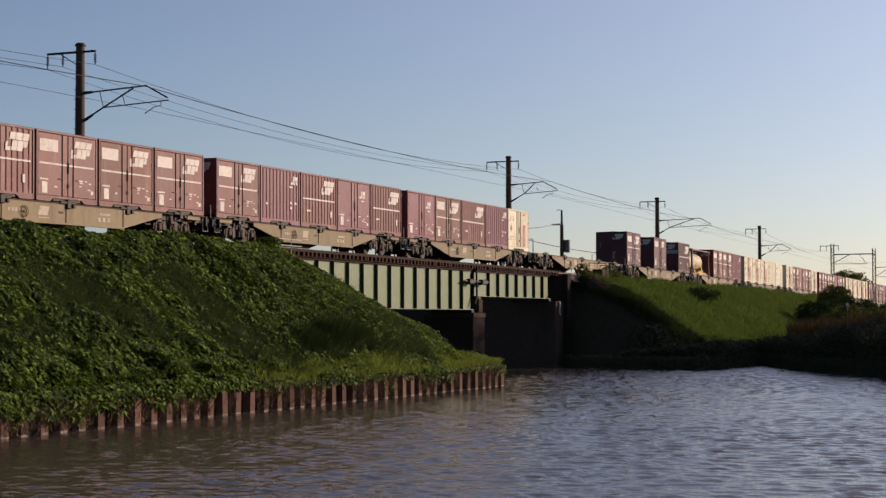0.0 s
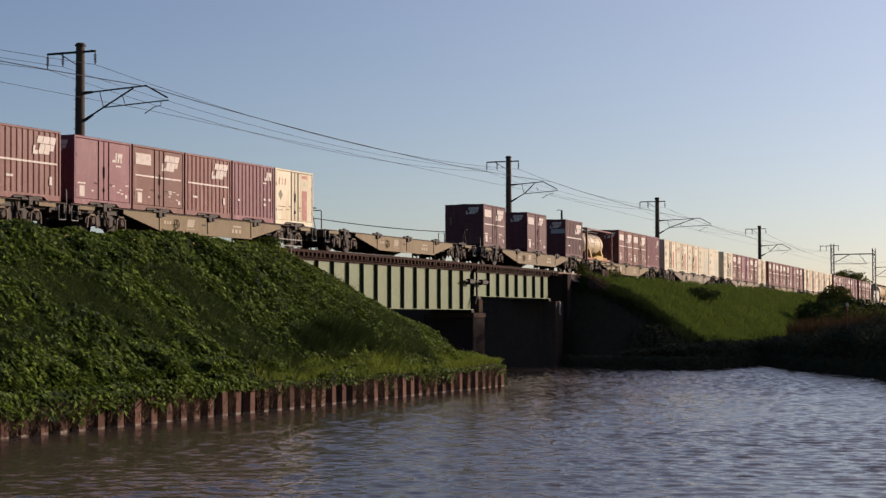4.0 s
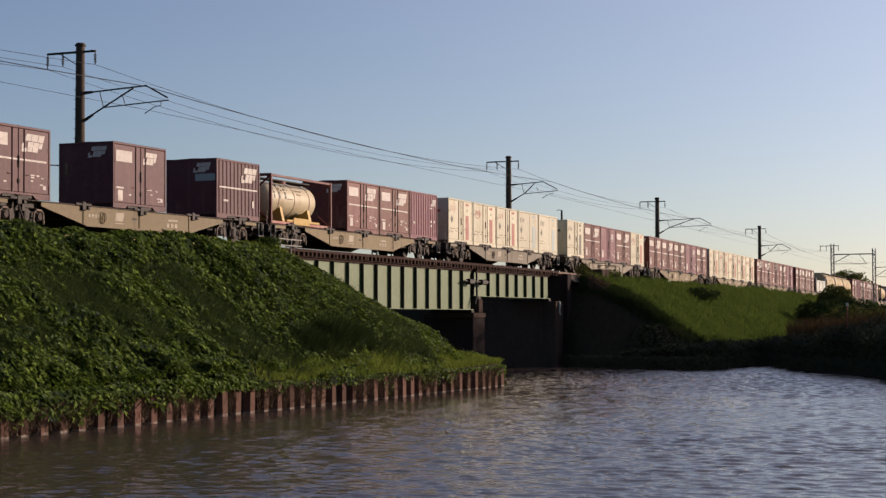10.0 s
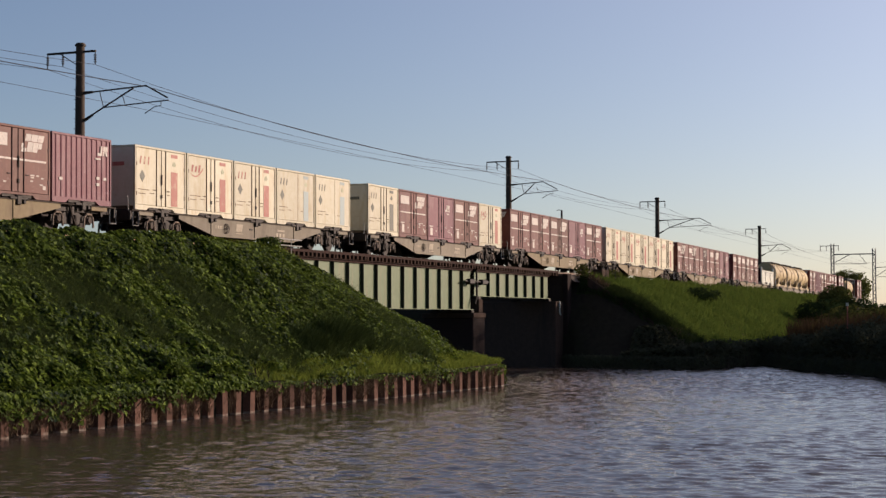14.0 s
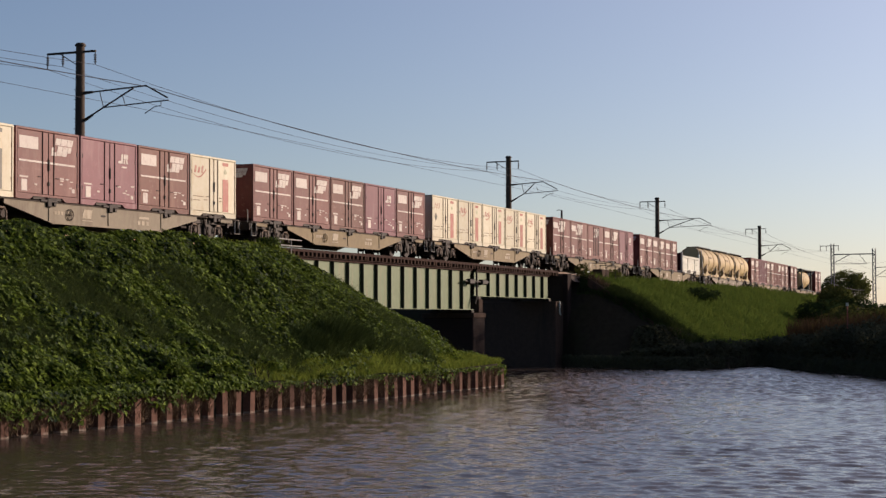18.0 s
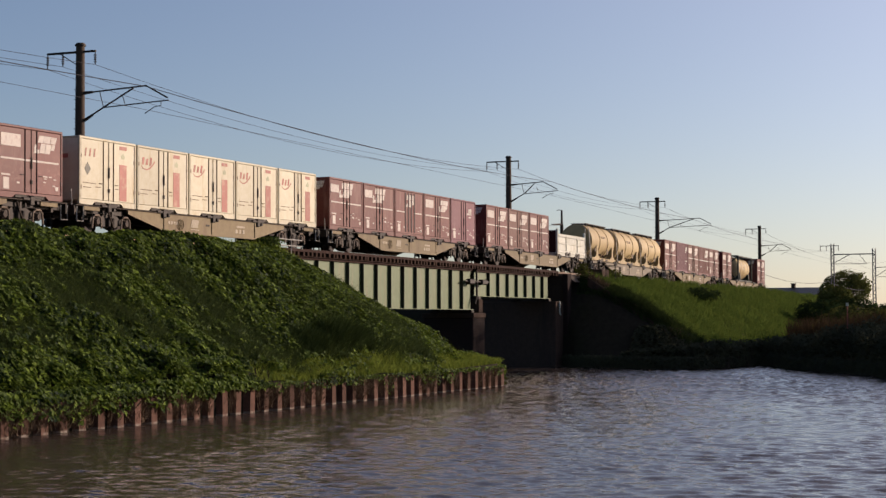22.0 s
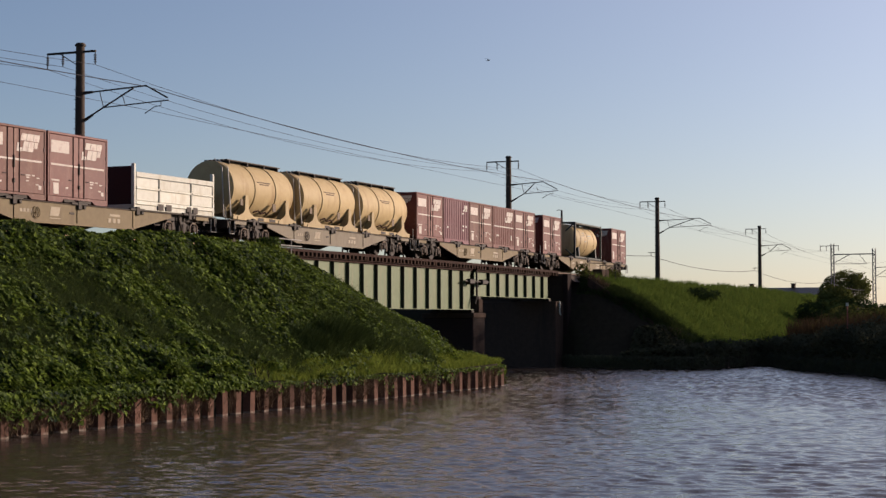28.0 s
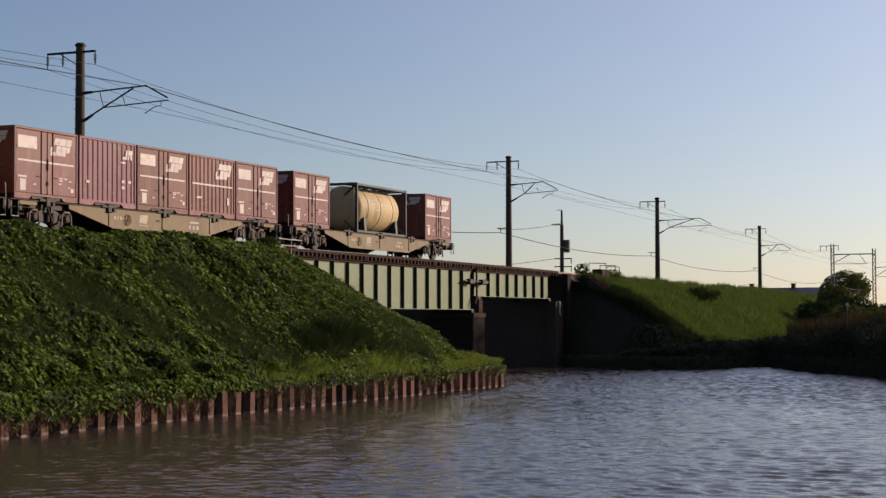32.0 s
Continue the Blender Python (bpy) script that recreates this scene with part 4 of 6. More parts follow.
def cream_container(kind):
    """0: diamond and red bar; 1: swoosh and red bar; 2: smooth with blue-grey bar; 3: diamond and dark bar."""
    t = thing("freight_container", {0: "cream steel freight container with a red bar and dark diamond", 1: "cream steel freight container with a red bar and swoosh emblem",
                                    2: "smooth pale cream freight container with a blue-grey bar", 3: "cream steel freight container with a dark grey bar"}[kind], "container", "containers on the train")
    frame_and_base(t, CREAM, CREAM_EDGE)
    if kind == 2:
        part("side_sheet", Mesh().soft_box(ux(0.03), ux(0.97), FACE, -1.14, 0.21, CH - 0.1, 0.01), CREAM, t)
        part("door_seam", Mesh().box(ux(0.55) - 0.012, ux(0.55) + 0.012, FACE - 0.005, FACE - 0.001, 0.22, CH - 0.11), CREAM_EDGE, t)
    else:
        panels(t, CREAM, CREAM_EDGE)
    bar = {0: RED_MARK, 1: RED_MARK, 2: BLUE_MARK, 3: SLATE_MARK}[kind]
    decal(t, "upright_bar", 0.70, 0.83, 0.25, 1.62, bar)
    decal(t, "upper_bar", 0.70, 0.83, 2.18, 2.32, bar)
    part("leaf_mark", Mesh().slab([(ux(0.735), 1.84), (ux(0.785), 1.84), (ux(0.80), 1.93), (ux(0.765), 2.06), (ux(0.725), 1.94)], "y", FACE - 0.009, FACE - 0.004), SLATE_MARK if kind == 3 else GREEN_MARK, t)
    if kind == 1:
        swoosh(t, ux(0.05), 1.75, RED_MARK)
    else:
        for i in range(3):
            part("emblem_bar", slant(Mesh(), "y", ux(0.09 + 0.075 * i), ux(0.09 + 0.075 * i) + 0.08, 1.78, 2.08, 0.06, FACE - 0.009, FACE - 0.004), RED_MARK if kind == 0 else SLATE_MARK, t)
        c, z = ux(0.14), 1.32
        part("diamond", Mesh().slab([(c, z - 0.24), (c + 0.2, z), (c, z + 0.24), (c - 0.2, z)], "y", FACE - 0.009, FACE - 0.004), SLATE_MARK, t, "dark diamond mark")
    for a, b, z in ((0.06, 0.28, 0.78), (0.06, 0.2, 0.62), (0.28, 0.37, 0.66), (0.62, 0.68, 0.66)):
        decal(t, "notice_bar", a, b, z, z + 0.03, CREAM_EDGE)
    end_decal(t, "notice_bar", 0.2, 0.42, 1.7, 1.85, SLATE_MARK if kind == 3 else RED_MARK)
    return t


TL = 6.06


def frame_tank(frame_mat, tank_mat, kind):
    t = thing("tank_container", ("cream tank container in a maroon steel frame", "pale cream tank container in a dark green steel frame")[kind], "tank container", "containers on the train")
    h = TL / 2
    top = 2.46 if kind else 2.22
    zc, r, L = (1.27, 1.12, 2.65) if kind else (1.19, 0.80, 2.5)
    for x in (-h, h - 0.13):
        for y in (-1.22, 1.09):
            part("corner_post", Mesh().soft_box(x, x + 0.13, y, y + 0.13, 0, top, 0.015), frame_mat, t)
        for z in (0.0, top - 0.12):
            part("end_beam", Mesh().soft_box(x, x + 0.13, -1.09, 1.09, z, z + 0.13, 0.015), frame_mat, t)
        e = x + 0.065
        for y in (-1, 1):
            for z0, z1 in ((0.1, 0.6), (top - 0.1, top - 0.6)):
                part("end_brace", Mesh().rod((e, y * 1.1, z0), (e, y * 0.5, z1), 0.05), frame_mat, t)
    for y in (-1.2, 1.1):
        part("top_beam", Mesh().soft_box(-h + 0.13, h - 0.13, y, y + 0.1, top - 0.13, top - 0.02, 0.015), frame_mat, t)
        part("bottom_beam", Mesh().soft_box(-h + 0.13, h - 0.13, y, y + 0.1, 0.0, 0.13, 0.015), frame_mat if kind else RED_MARK, t)
    dome = [(-L - 0.02 + 0.0, 0.05), (-L + 0.03, r * 0.45), (-L + 0.14, r * 0.75), (-L + 0.32, r * 0.95), (-L + 0.45, r)]
    prof = dome + [(-a, b) for a, b in reversed(dome)]
    part("tank", Mesh().turn(prof, 32).move(0, 0, zc), tank_mat, t, "cream insulated tank barrel", smooth=True)
    for x in (-1.5, 0.0, 1.5):
        part("band", Mesh().turn([(x - 0.025, r + 0.001), (x - 0.025, r + 0.012), (x + 0.025, r + 0.012), (x + 0.025, r + 0.001)], 32).move(0, 0, zc), CREAM_EDGE, t, smooth=True)
    for x in (-1.7, 1.0) if kind == 0 else (-1.9, 1.9):
        rise = [(0.98, 0.8), (0.7, 0.62), (-0.7, 0.62), (-0.98, 0.8)] if kind == 0 else [(1.1, 0.8), (0.85, 0.66), (-0.85, 0.66), (-1.1, 0.8)]
        part("saddle", Mesh().slab([(-1.16, 0.05), (1.16, 0.05)] + rise, "x", x - 0.11, x + 0.11), YELLOW if kind == 0 else frame_mat, t)
    if kind == 0:
        part("platform", Mesh().soft_box(-1.5, 1.75, -1.21, -0.85, 0.14, 0.24, 0.01).soft_box(-0.9, 0.7, -1.23, -1.19, 0.02, 0.34, 0.01), YELLOW, t, "yellow platform under the barrel")
        for a, w in ((-2.05, 0.3), (-1.6, 0.42), (-1.05, 0.42)):
            for z in (1.2, 1.36, 1.52, 1.68):
                y = -math.sqrt(r * r - (z + 0.08 - zc) ** 2)
                part("lettering_bar", Mesh().box(a + w * 0.3, a + w * 0.62, y - 0.012, y + 0.03, z, z + 0.16), SLATE_MARK, t)
    for a, w, z, tall in ((-1.2, 0.10, 1.55, 0.05), (-0.9, 0.35, 1.75, 0.06), (-0.9, 0.10, 1.6, 0.05), (-0.62, 0.08, 1.6, 0.05), (0.2, 0.7, 1.62, 0.05), (0.3, 0.4, 1.45, 0.04), (-0.7, 0.5, 1.2, 0.04)):
        y = -math.sqrt(r * r - (z + tall / 2 - zc) ** 2)
        part("lettering_bar", Mesh().box(a, a + w, y - 0.016, y + 0.02, z, z + tall), BLUE_MARK if kind else CREAM_EDGE, t)
    if kind:
        walkway = Mesh()
        for k in range(9):
            walkway.box(-2.8, 2.8, -0.95 + 0.06 * k, -0.92 + 0.06 * k, 2.36, 2.40)
        part("walkway", walkway, frame_mat, t)
        part("valve_box", Mesh().path([(-2.2, -0.9, 2.28), (-1.6, -0.75, 2.22), (-0.9, -0.9, 2.34), (0.2, -0.78, 2.22), (1.4, -0.9, 2.34)], 0.05), frame_mat, t)
    else:
        part("hatch", Mesh().rod((0, 0, 1.95), (0, 0, 2.1), 0.3, n=16), frame_mat, t)
        part("walkway", Mesh().soft_box(-2.75, 2.75, -0.2, 0.35, 2.1, 2.16, 0.01), STEEL_DARK, t, "dark walkway over the barrel")
    return t


def silo_tank():
    t = thing("bulk_tank", "sand-coloured bulk tank on flared steel saddles", "tank container", "bulk tanks on one wagon")
    r, L, zc = 1.19, 2.88, 1.36
    prof = [(-L, 0.05), (-L, r * 0.9), (-L + 0.04, r), (L - 0.3, r), (L - 0.1, r * 0.9), (L - 0.02, r * 0.6), (L, 0.05)]
    part("barrel", Mesh().turn(prof, 36).move(0, 0, zc), TANK_CREAM, t, smooth=True)
    for x in (-0.95, 0.95):
        part("ring", Mesh().turn([(x - 0.05, r), (x - 0.04, r + 0.035), (x + 0.04, r + 0.035), (x + 0.05, r)], 36).move(0, 0, zc), TANK_CREAM, t, smooth=True)
    for x in (-1.75, 1.95):
        for s in (-1, 1):
            leg = [(s * 1.215, 0.0), (s * 1.215, 0.95), (s * 1.12, 0.95), (s * 0.75, 0.3), (s * 0.5, 0.0)]
            part("saddle_plate", Mesh().slab(leg, "x", x - 0.16, x + 0.16), TANK_CREAM, t)
            foot = [(x - 0.8, 0.0), (x + 0.8, 0.0), (x + 0.8, 0.13), (x + 0.3, 0.32), (x + 0.17, 0.46), (x + 0.11, 1.08), (x - 0.11, 1.08), (x - 0.17, 0.46), (x - 0.3, 0.32), (x - 0.8, 0.13)]
            part("saddle_gusset", Mesh().slab(foot, "y", s * 1.2 - 0.025, s * 1.2 + 0.025), TANK_CREAM, t)
    part("base_beam", Mesh().soft_box(-2.9, 2.9, -1.2, -1.06, 0.0, 0.2, 0.02).soft_box(-2.9, 2.9, 1.06, 1.2, 0.0, 0.2, 0.02), TANK_CREAM, t)
    # dark blocks in place of the shaded fork openings
    part("fork_pocket", Mesh().box(-0.75, -0.2, -1.21, -1.05, 0.03, 0.16), STEEL_DARK, t)
    part("fork_pocket", Mesh().box(0.3, 0.85, -1.21, -1.05, 0.03, 0.16), STEEL_DARK, t)
    for k in range(6):
        part("walkway_plank", Mesh().box(-2.3, 2.5, -0.55 + 0.2 * k, -0.42 + 0.2 * k, zc + r + 0.05, zc + r + 0.09), STEEL_DARK, t, "dark grating plank along the crown")
    for x in (-2.1, -0.5, 1.0, 2.3):
        part("walkway_support", Mesh().box(x - 0.03, x + 0.03, -0.55, 0.55, zc + r - 0.12, zc + r + 0.05), STEEL_DARK, t)
    part("ladder", Mesh().path([(-L - 0.14, -1.15, 0.1), (-L - 0.14, -1.0, 2.2), (-L - 0.05, -0.5, 2.55)], 0.03), GREY_RAIL, t, "pale ladder stile")
    part("ladder", Mesh().path([(-L - 0.14, -0.8, 0.1), (-L - 0.14, -0.72, 2.2), (-L - 0.05, -0.3, 2.6)], 0.03), GREY_RAIL, t)
    part("pipework", Mesh().path([(-0.7, -0.95, 0.42), (-0.4, -1.02, 0.5), (-0.1, -0.98, 0.38), (0.25, -1.02, 0.46), (0.5, -0.95, 0.36)], 0.04), RUST, t, "red-brown pipework under the barrel")
    part("notice_plate", Mesh().soft_box(0.55, 0.85, -1.23, -1.2, 0.5, 0.85, 0.01), CREAM_EDGE, t)
    part("notice_plate", Mesh().soft_box(-2.3, -2.05, -1.21, -1.18, 0.62, 0.9, 0.01), CREAM_EDGE, t)
    for z, a, b in ((zc + 0.35, -0.7, 0.45), (zc + 0.26, -0.5, 0.3)):
        y = -math.sqrt(r * r - (z - zc) ** 2)
        part("lettering_bar", Mesh().box(a, b, y - 0.01, y + 0.02, z, z + 0.05), CREAM_EDGE, t)
    return t


def low_sided_container():
    t = thing("open_container", "white low-sided open container with boarded drop sides", "container")
    h = 3.02
    part("floor_plate", Mesh().soft_box(-h, h, -1.2, 1.2, 0.0, 0.2, 0.02), WHITE_PAINT, t)
    for x in (-h, h - 0.14):
        for y in (-1.22, 1.08):
            part("corner_post", Mesh().soft_box(x, x + 0.14, y, y + 0.14, 0.0, 1.78, 0.02), WHITE_PAINT, t)
    part("end_wall", Mesh().soft_box(-h + 0.03, -h + 0.1, -1.08, 1.08, 0.2, 1.68, 0.01), MAROON_EDGE, t, "dark maroon end wall")
    part("end_wall", Mesh().soft_box(h - 0.1, h - 0.03, -1.08, 1.08, 0.2, 1.5, 0.01), MAROON_EDGE, t)
    part("load_cover", Mesh().soft_box(-h + 0.3, h - 0.3, -1.0, 1.0, 0.2, 1.36, 0.12), WHITE_PAINT, t)
    for s in (-1, 1):
        y0 = s * 1.19
        for a, b in ((-2.86, -1.27), (-1.13, 1.13), (1.27, 2.86)):
            for z0, z1 in ((0.36, 0.80), (0.88, 1.24)):
                part("side_board", Mesh().soft_box(a + 0.02, b - 0.02, y0 - 0.02, y0 + 0.02, z0, z1, 0.012), WHITE_PAINT, t)
        part("lower_rail", Mesh().soft_box(-2.88, 2.88, y0 - 0.045, y0 + 0.045, 0.2, 0.35, 0.015), WHITE_PAINT, t)
        part("upper_rail", Mesh().soft_box(-2.88, 2.88, y0 - 0.045, y0 + 0.045, 1.26, 1.46, 0.015), WHITE_PAINT, t)
        for x in (-1.2, 1.2):
            part("stake", Mesh().soft_box(x - 0.06, x + 0.06, y0 + s * 0.02 - 0.045, y0 + s * 0.02 + 0.045, 0.35, 1.26, 0.01), WHITE_PAINT, t)
        for z in (0.84,):
            part("rail", Mesh().soft_box(-2.86, 2.86, y0 + s * 0.045 - 0.02, y0 + s * 0.045 + 0.02, z - 0.04, z + 0.04, 0.01), WHITE_PAINT, t)
    # no holes here: dark boxes imitate the blackness inside the fork pockets
    part("fork_pocket", Mesh().box(-1.35, -0.95, -1.245, -1.1, 0.05, 0.29), STEEL_DARK, t)
    part("fork_pocket", Mesh().box(-0.75, -0.35, -1.245, -1.1, 0.05, 0.29), STEEL_DARK, t)
    part("fork_pocket", Mesh().box(0.8, 1.15, -1.245, -1.1, 0.05, 0.29), STEEL_DARK, t)
    part("fork_pocket", Mesh().box(1.3, 1.65, -1.245, -1.1, 0.05, 0.29), STEEL_DARK, t)
    return t


# ---------------------------------------------------------------- flat wagons


def flat_wagon(paint, label):
    t = thing("flat_wagon", label, "freight wagon", "wagons of the train")
    sill = [(-6.3, 0.80), (-3.6, 0.24), (3.6, 0.24), (6.3, 0.80), (6.3, 0.955), (-6.3, 0.955)]
    for s in (-1, 1):
        y = s * 1.19
        sl = part("side_sill", Mesh().slab(sill, "y", y - 0.03, y + 0.03), paint, t)
        part("sill_flange", Mesh().box(-9.75, 9.75, y - 0.07, y + 0.07, 0.955, 0.985), STEEL_BROWN, sl)
        part("sill_foot", Mesh().box(-3.6, 3.6, y - 0.06, y + 0.06, 0.215, 0.238), paint, sl)
        for x in (-9.2, 8.2):
            part("end_plate", Mesh().soft_box(x, x + 1.0, y - 0.04, y + 0.02, 0.8, 0.95, 0.01), paint, sl)
        for x in (-9.75, 6.3):
            part("end_beam", Mesh().box(x, x + 3.45, s * 1.0 - 0.04, s * 1.0 + 0.04, 0.72, 0.95), STEEL_DARK, sl)
        for x in (-3.75, -0.05, 3.6):
            part("web_plate", Mesh().box(x - 0.05, x + 0.05, y + s * 0.032, y + s * 0.06, 0.3, 0.95), paint, sl)
        if s < 0:
            for k in range(4):
                part("number_bar", Mesh().box(-3.45 + 0.2 * k, -3.32 + 0.2 * k, y - 0.038, y - 0.031, 0.56, 0.68), SILL_MARK, sl)
            part("emblem", Mesh().slab([(-1.75, 0.5), (-1.2, 0.5), (-1.1, 0.82), (-1.65, 0.82)], "y", y - 0.038, y - 0.031).box(-1.75, -1.1, y - 0.038, y - 0.031, 0.40, 0.43), SILL_MARK, sl)
            part("data_bar", Mesh().box(2.0, 2.7, y - 0.038, y - 0.031, 0.66, 0.74), SILL_MARK, sl)
            for k in range(3):
                part("data_bar", Mesh().box(1.9 + 0.3 * k, 2.08 + 0.3 * k, y - 0.038, y - 0.031, 0.42, 0.58), SILL_MARK, sl)
            hand = Mesh().path([(0.2 * math.cos(k * math.pi / 9), y - 0.07, 0.2 * math.sin(k * math.pi / 9)) for k in range(19)], 0.018, 5)
            for k in range(3):
                c, d = 0.19 * math.cos(k * math.pi / 3), 0.19 * math.sin(k * math.pi / 3)
                hand.rod((-c, y - 0.07, -d), (c, y - 0.07, d), 0.011, n=4)
            hand.rod((0, y - 0.08, 0), (0, y, 0), 0.03, n=8)
            part("brake_handwheel", hand.move(-2.55, 0, 0.58), STEEL_BROWN if paint is SILL_GREY else paint, sl)
            part("slot", Mesh().soft_box(-0.55, -0.25, y - 0.04, y - 0.02, 0.6, 0.68, 0.01), STEEL_DARK, sl)
    part("centre_sill", Mesh().soft_box(-9.7, 9.7, -0.22, 0.22, 0.5, 0.93, 0.02), STEEL_DARK, t)
    part("deck_plate", Mesh().box(-9.7, 9.7, -1.14, 1.14, 0.93, 0.965), STEEL_BROWN, t)
    for k in range(11):
        x = -9.0 + 1.8 * k
        for y in (-1.13, 0.24):
            part("cross_member", Mesh().box(x - 0.06, x + 0.06, y, y + 0.89, 0.62, 0.925), STEEL_DARK, t)
    lock = Mesh().soft_box(-0.5, 0.5, -0.05, 0.06, -0.03, 0.075, 0.02).soft_box(-0.13, 0.13, -0.07, 0.05, -0.20, 0.13, 0.03).soft_box(0.26, 0.42, -0.05, 0.05, -0.15, -0.02, 0.02).data("container_lock", STEEL_DARK)
    for k in range(5):
        for s in (-1, 1):
            part("container_lock", lock, None, t, at=pose(-7.64 + 3.82 * k, s * 1.24, 0.98, 0, 0, 0 if s < 0 else 180))
    part("air_tank", Mesh().rod((-1.6, 0.3, 0.45), (-0.2, 0.3, 0.45), 0.2, n=14), STEEL_DARK, t)
    part("brake_gear", Mesh().soft_box(0.6, 1.6, -0.9, -0.3, 0.36, 0.7, 0.03).path([(-6, -0.4, 0.5), (6, -0.4, 0.45)], 0.035), STEEL_DARK, t)
    frame_shape = [(-1.30, 0.36), (-1.22, 0.60), (-0.62, 0.60), (-0.42, 0.70), (0.42, 0.70), (0.62, 0.60), (1.22, 0.60), (1.30, 0.36), (1.12, 0.30), (0.72, 0.42), (0.40, 0.26), (-0.40, 0.26), (-0.72, 0.42), (-1.12, 0.30)]
    side_data = Mesh().slab(frame_shape, "y", -0.06, 0.06).data("side_frame", STEEL_DARK)
    arch = Mesh()
    arch.path([(-0.30, 0, 0.18), (-0.26, 0, 0.56), (-0.14, 0, 0.66), (0.14, 0, 0.66), (0.26, 0, 0.56), (0.30, 0, 0.18)], 0.042)
    arch_data = arch.data("axle_guard", GUARD)
    box_data = Mesh().soft_box(-0.14, 0.14, -0.1, 0.1, 0.28, 0.56, 0.04).rod((0, -0.13, 0.43), (0, -0.1, 0.43), 0.11, n=14).data("axle_box", STEEL_BROWN)
    spring_data = Mesh().rod((-0.14, 0, 0.28), (-0.14, 0, 0.6), 0.085, n=10).rod((0.14, 0, 0.28), (0.14, 0, 0.6), 0.085, n=10).data("spring", STEEL_DARK)
    wheel_prof = [(0.0, 0.12), (0.02, 0.30), (-0.01, 0.37), (-0.01, 0.43), (0.10, 0.43), (0.105, 0.455), (0.13, 0.455), (0.13, 0.36), (0.08, 0.28), (0.10, 0.12)]
    axle = Mesh().rod((0, -0.95, 0), (0, 0.95, 0), 0.075, n=12)
    axle_data = axle.data("wheelset", WHEEL_STEEL, True)
    wheel_data = Mesh().turn(wheel_prof, 28, axis="y").data("wheel", WHEEL_STEEL, True)
    for bx in (-7.25, 7.25):
        bogie = part("bogie", Mesh().soft_box(-0.22, 0.22, -1.0, 1.0, 0.38, 0.62, 0.03).rod((0, 0, 0.6), (0, 0, 0.93), 0.3, n=16), STEEL_DARK, t, at=pose(bx, 0, 0))
        for s in (-1, 1):
            part("side_frame", side_data, None, bogie, at=pose(0, s * 0.96, 0))
            part("spring", spring_data, None, bogie, at=pose(0, s * 1.06, 0))
            for ax in (-0.95, 0.95):
                part("axle_box", box_data, None, bogie, at=pose(ax, s * 1.04, 0, 0, 0, 0 if s < 0 else 180))
                part("axle_guard", arch_data, None, bogie, at=pose(ax, s * 1.1, 0))
            part("brake_lever", Mesh().path([(-0.25, s * 1.12, 0.95), (-0.15, s * 1.14, 0.6), (0.1, s * 1.14, 0.22)], 0.04), STEEL_BROWN, bogie)
        for ax in (-0.95, 0.95):
            ws = part("wheelset", axle_data, None, bogie, at=pose(ax, 0, 0.43))
            for s in (-1, 1):
                part("wheel", wheel_data, None, ws, at=pose(0, s * 0.68, 0, 0, 0, 0 if s < 0 else 180))
    for s in (-1, 1):
        part("coupler", Mesh().soft_box(min(s * 9.7, s * 10.22), max(s * 9.7, s * 10.22), -0.14, 0.14, 0.75, 1.0, 0.04), STEEL_DARK, t)
        part("headstock", Mesh().soft_box(min(s * 9.7, s * 9.8), max(s * 9.7, s * 9.8), -1.2, 1.2, 0.6, 0.98, 0.02), STEEL_DARK, t)
        part("step", Mesh().path([(s * 9.72, -1.27, 0.9), (s * 9.72, -1.27, 0.38), (s * 9.32, -1.27, 0.38), (s * 9.32, -1.27, 0.9)], 0.028), GREY_RAIL, t, "pale tubular step")
        part("air_hose", Mesh().path([(s * 9.8, -0.4, 0.7), (s * 10.0, -0.42, 0.42), (s * 10.15, -0.4, 0.5)], 0.03), STEEL_DARK, t)
    part("cut_lever", Mesh().path([(-9.85, -1.15, 0.95), (-9.95, -1.2, 1.45), (-9.9, -1.15, 1.5)], 0.02), GREY_RAIL, t)
    part("end_railing", Mesh().path([(9.95, 0.78, 0.95), (9.95, 0.78, 1.76), (9.95, 1.16, 1.76), (9.95, 1.16, 0.95)], 0.024), STEEL_DARK, t)
    for y in (-0.6, -0.3):
        part("brake_stand_leg", Mesh().rod((9.95, y, 0.95), (9.95, -0.45, 1.9), 0.03), STEEL_DARK, t)
    part("brake_wheel", Mesh().rod((9.95, -0.45, 1.9), (9.95, -0.45, 1.94), 0.22, n=16), STEEL_DARK, t)
    return t


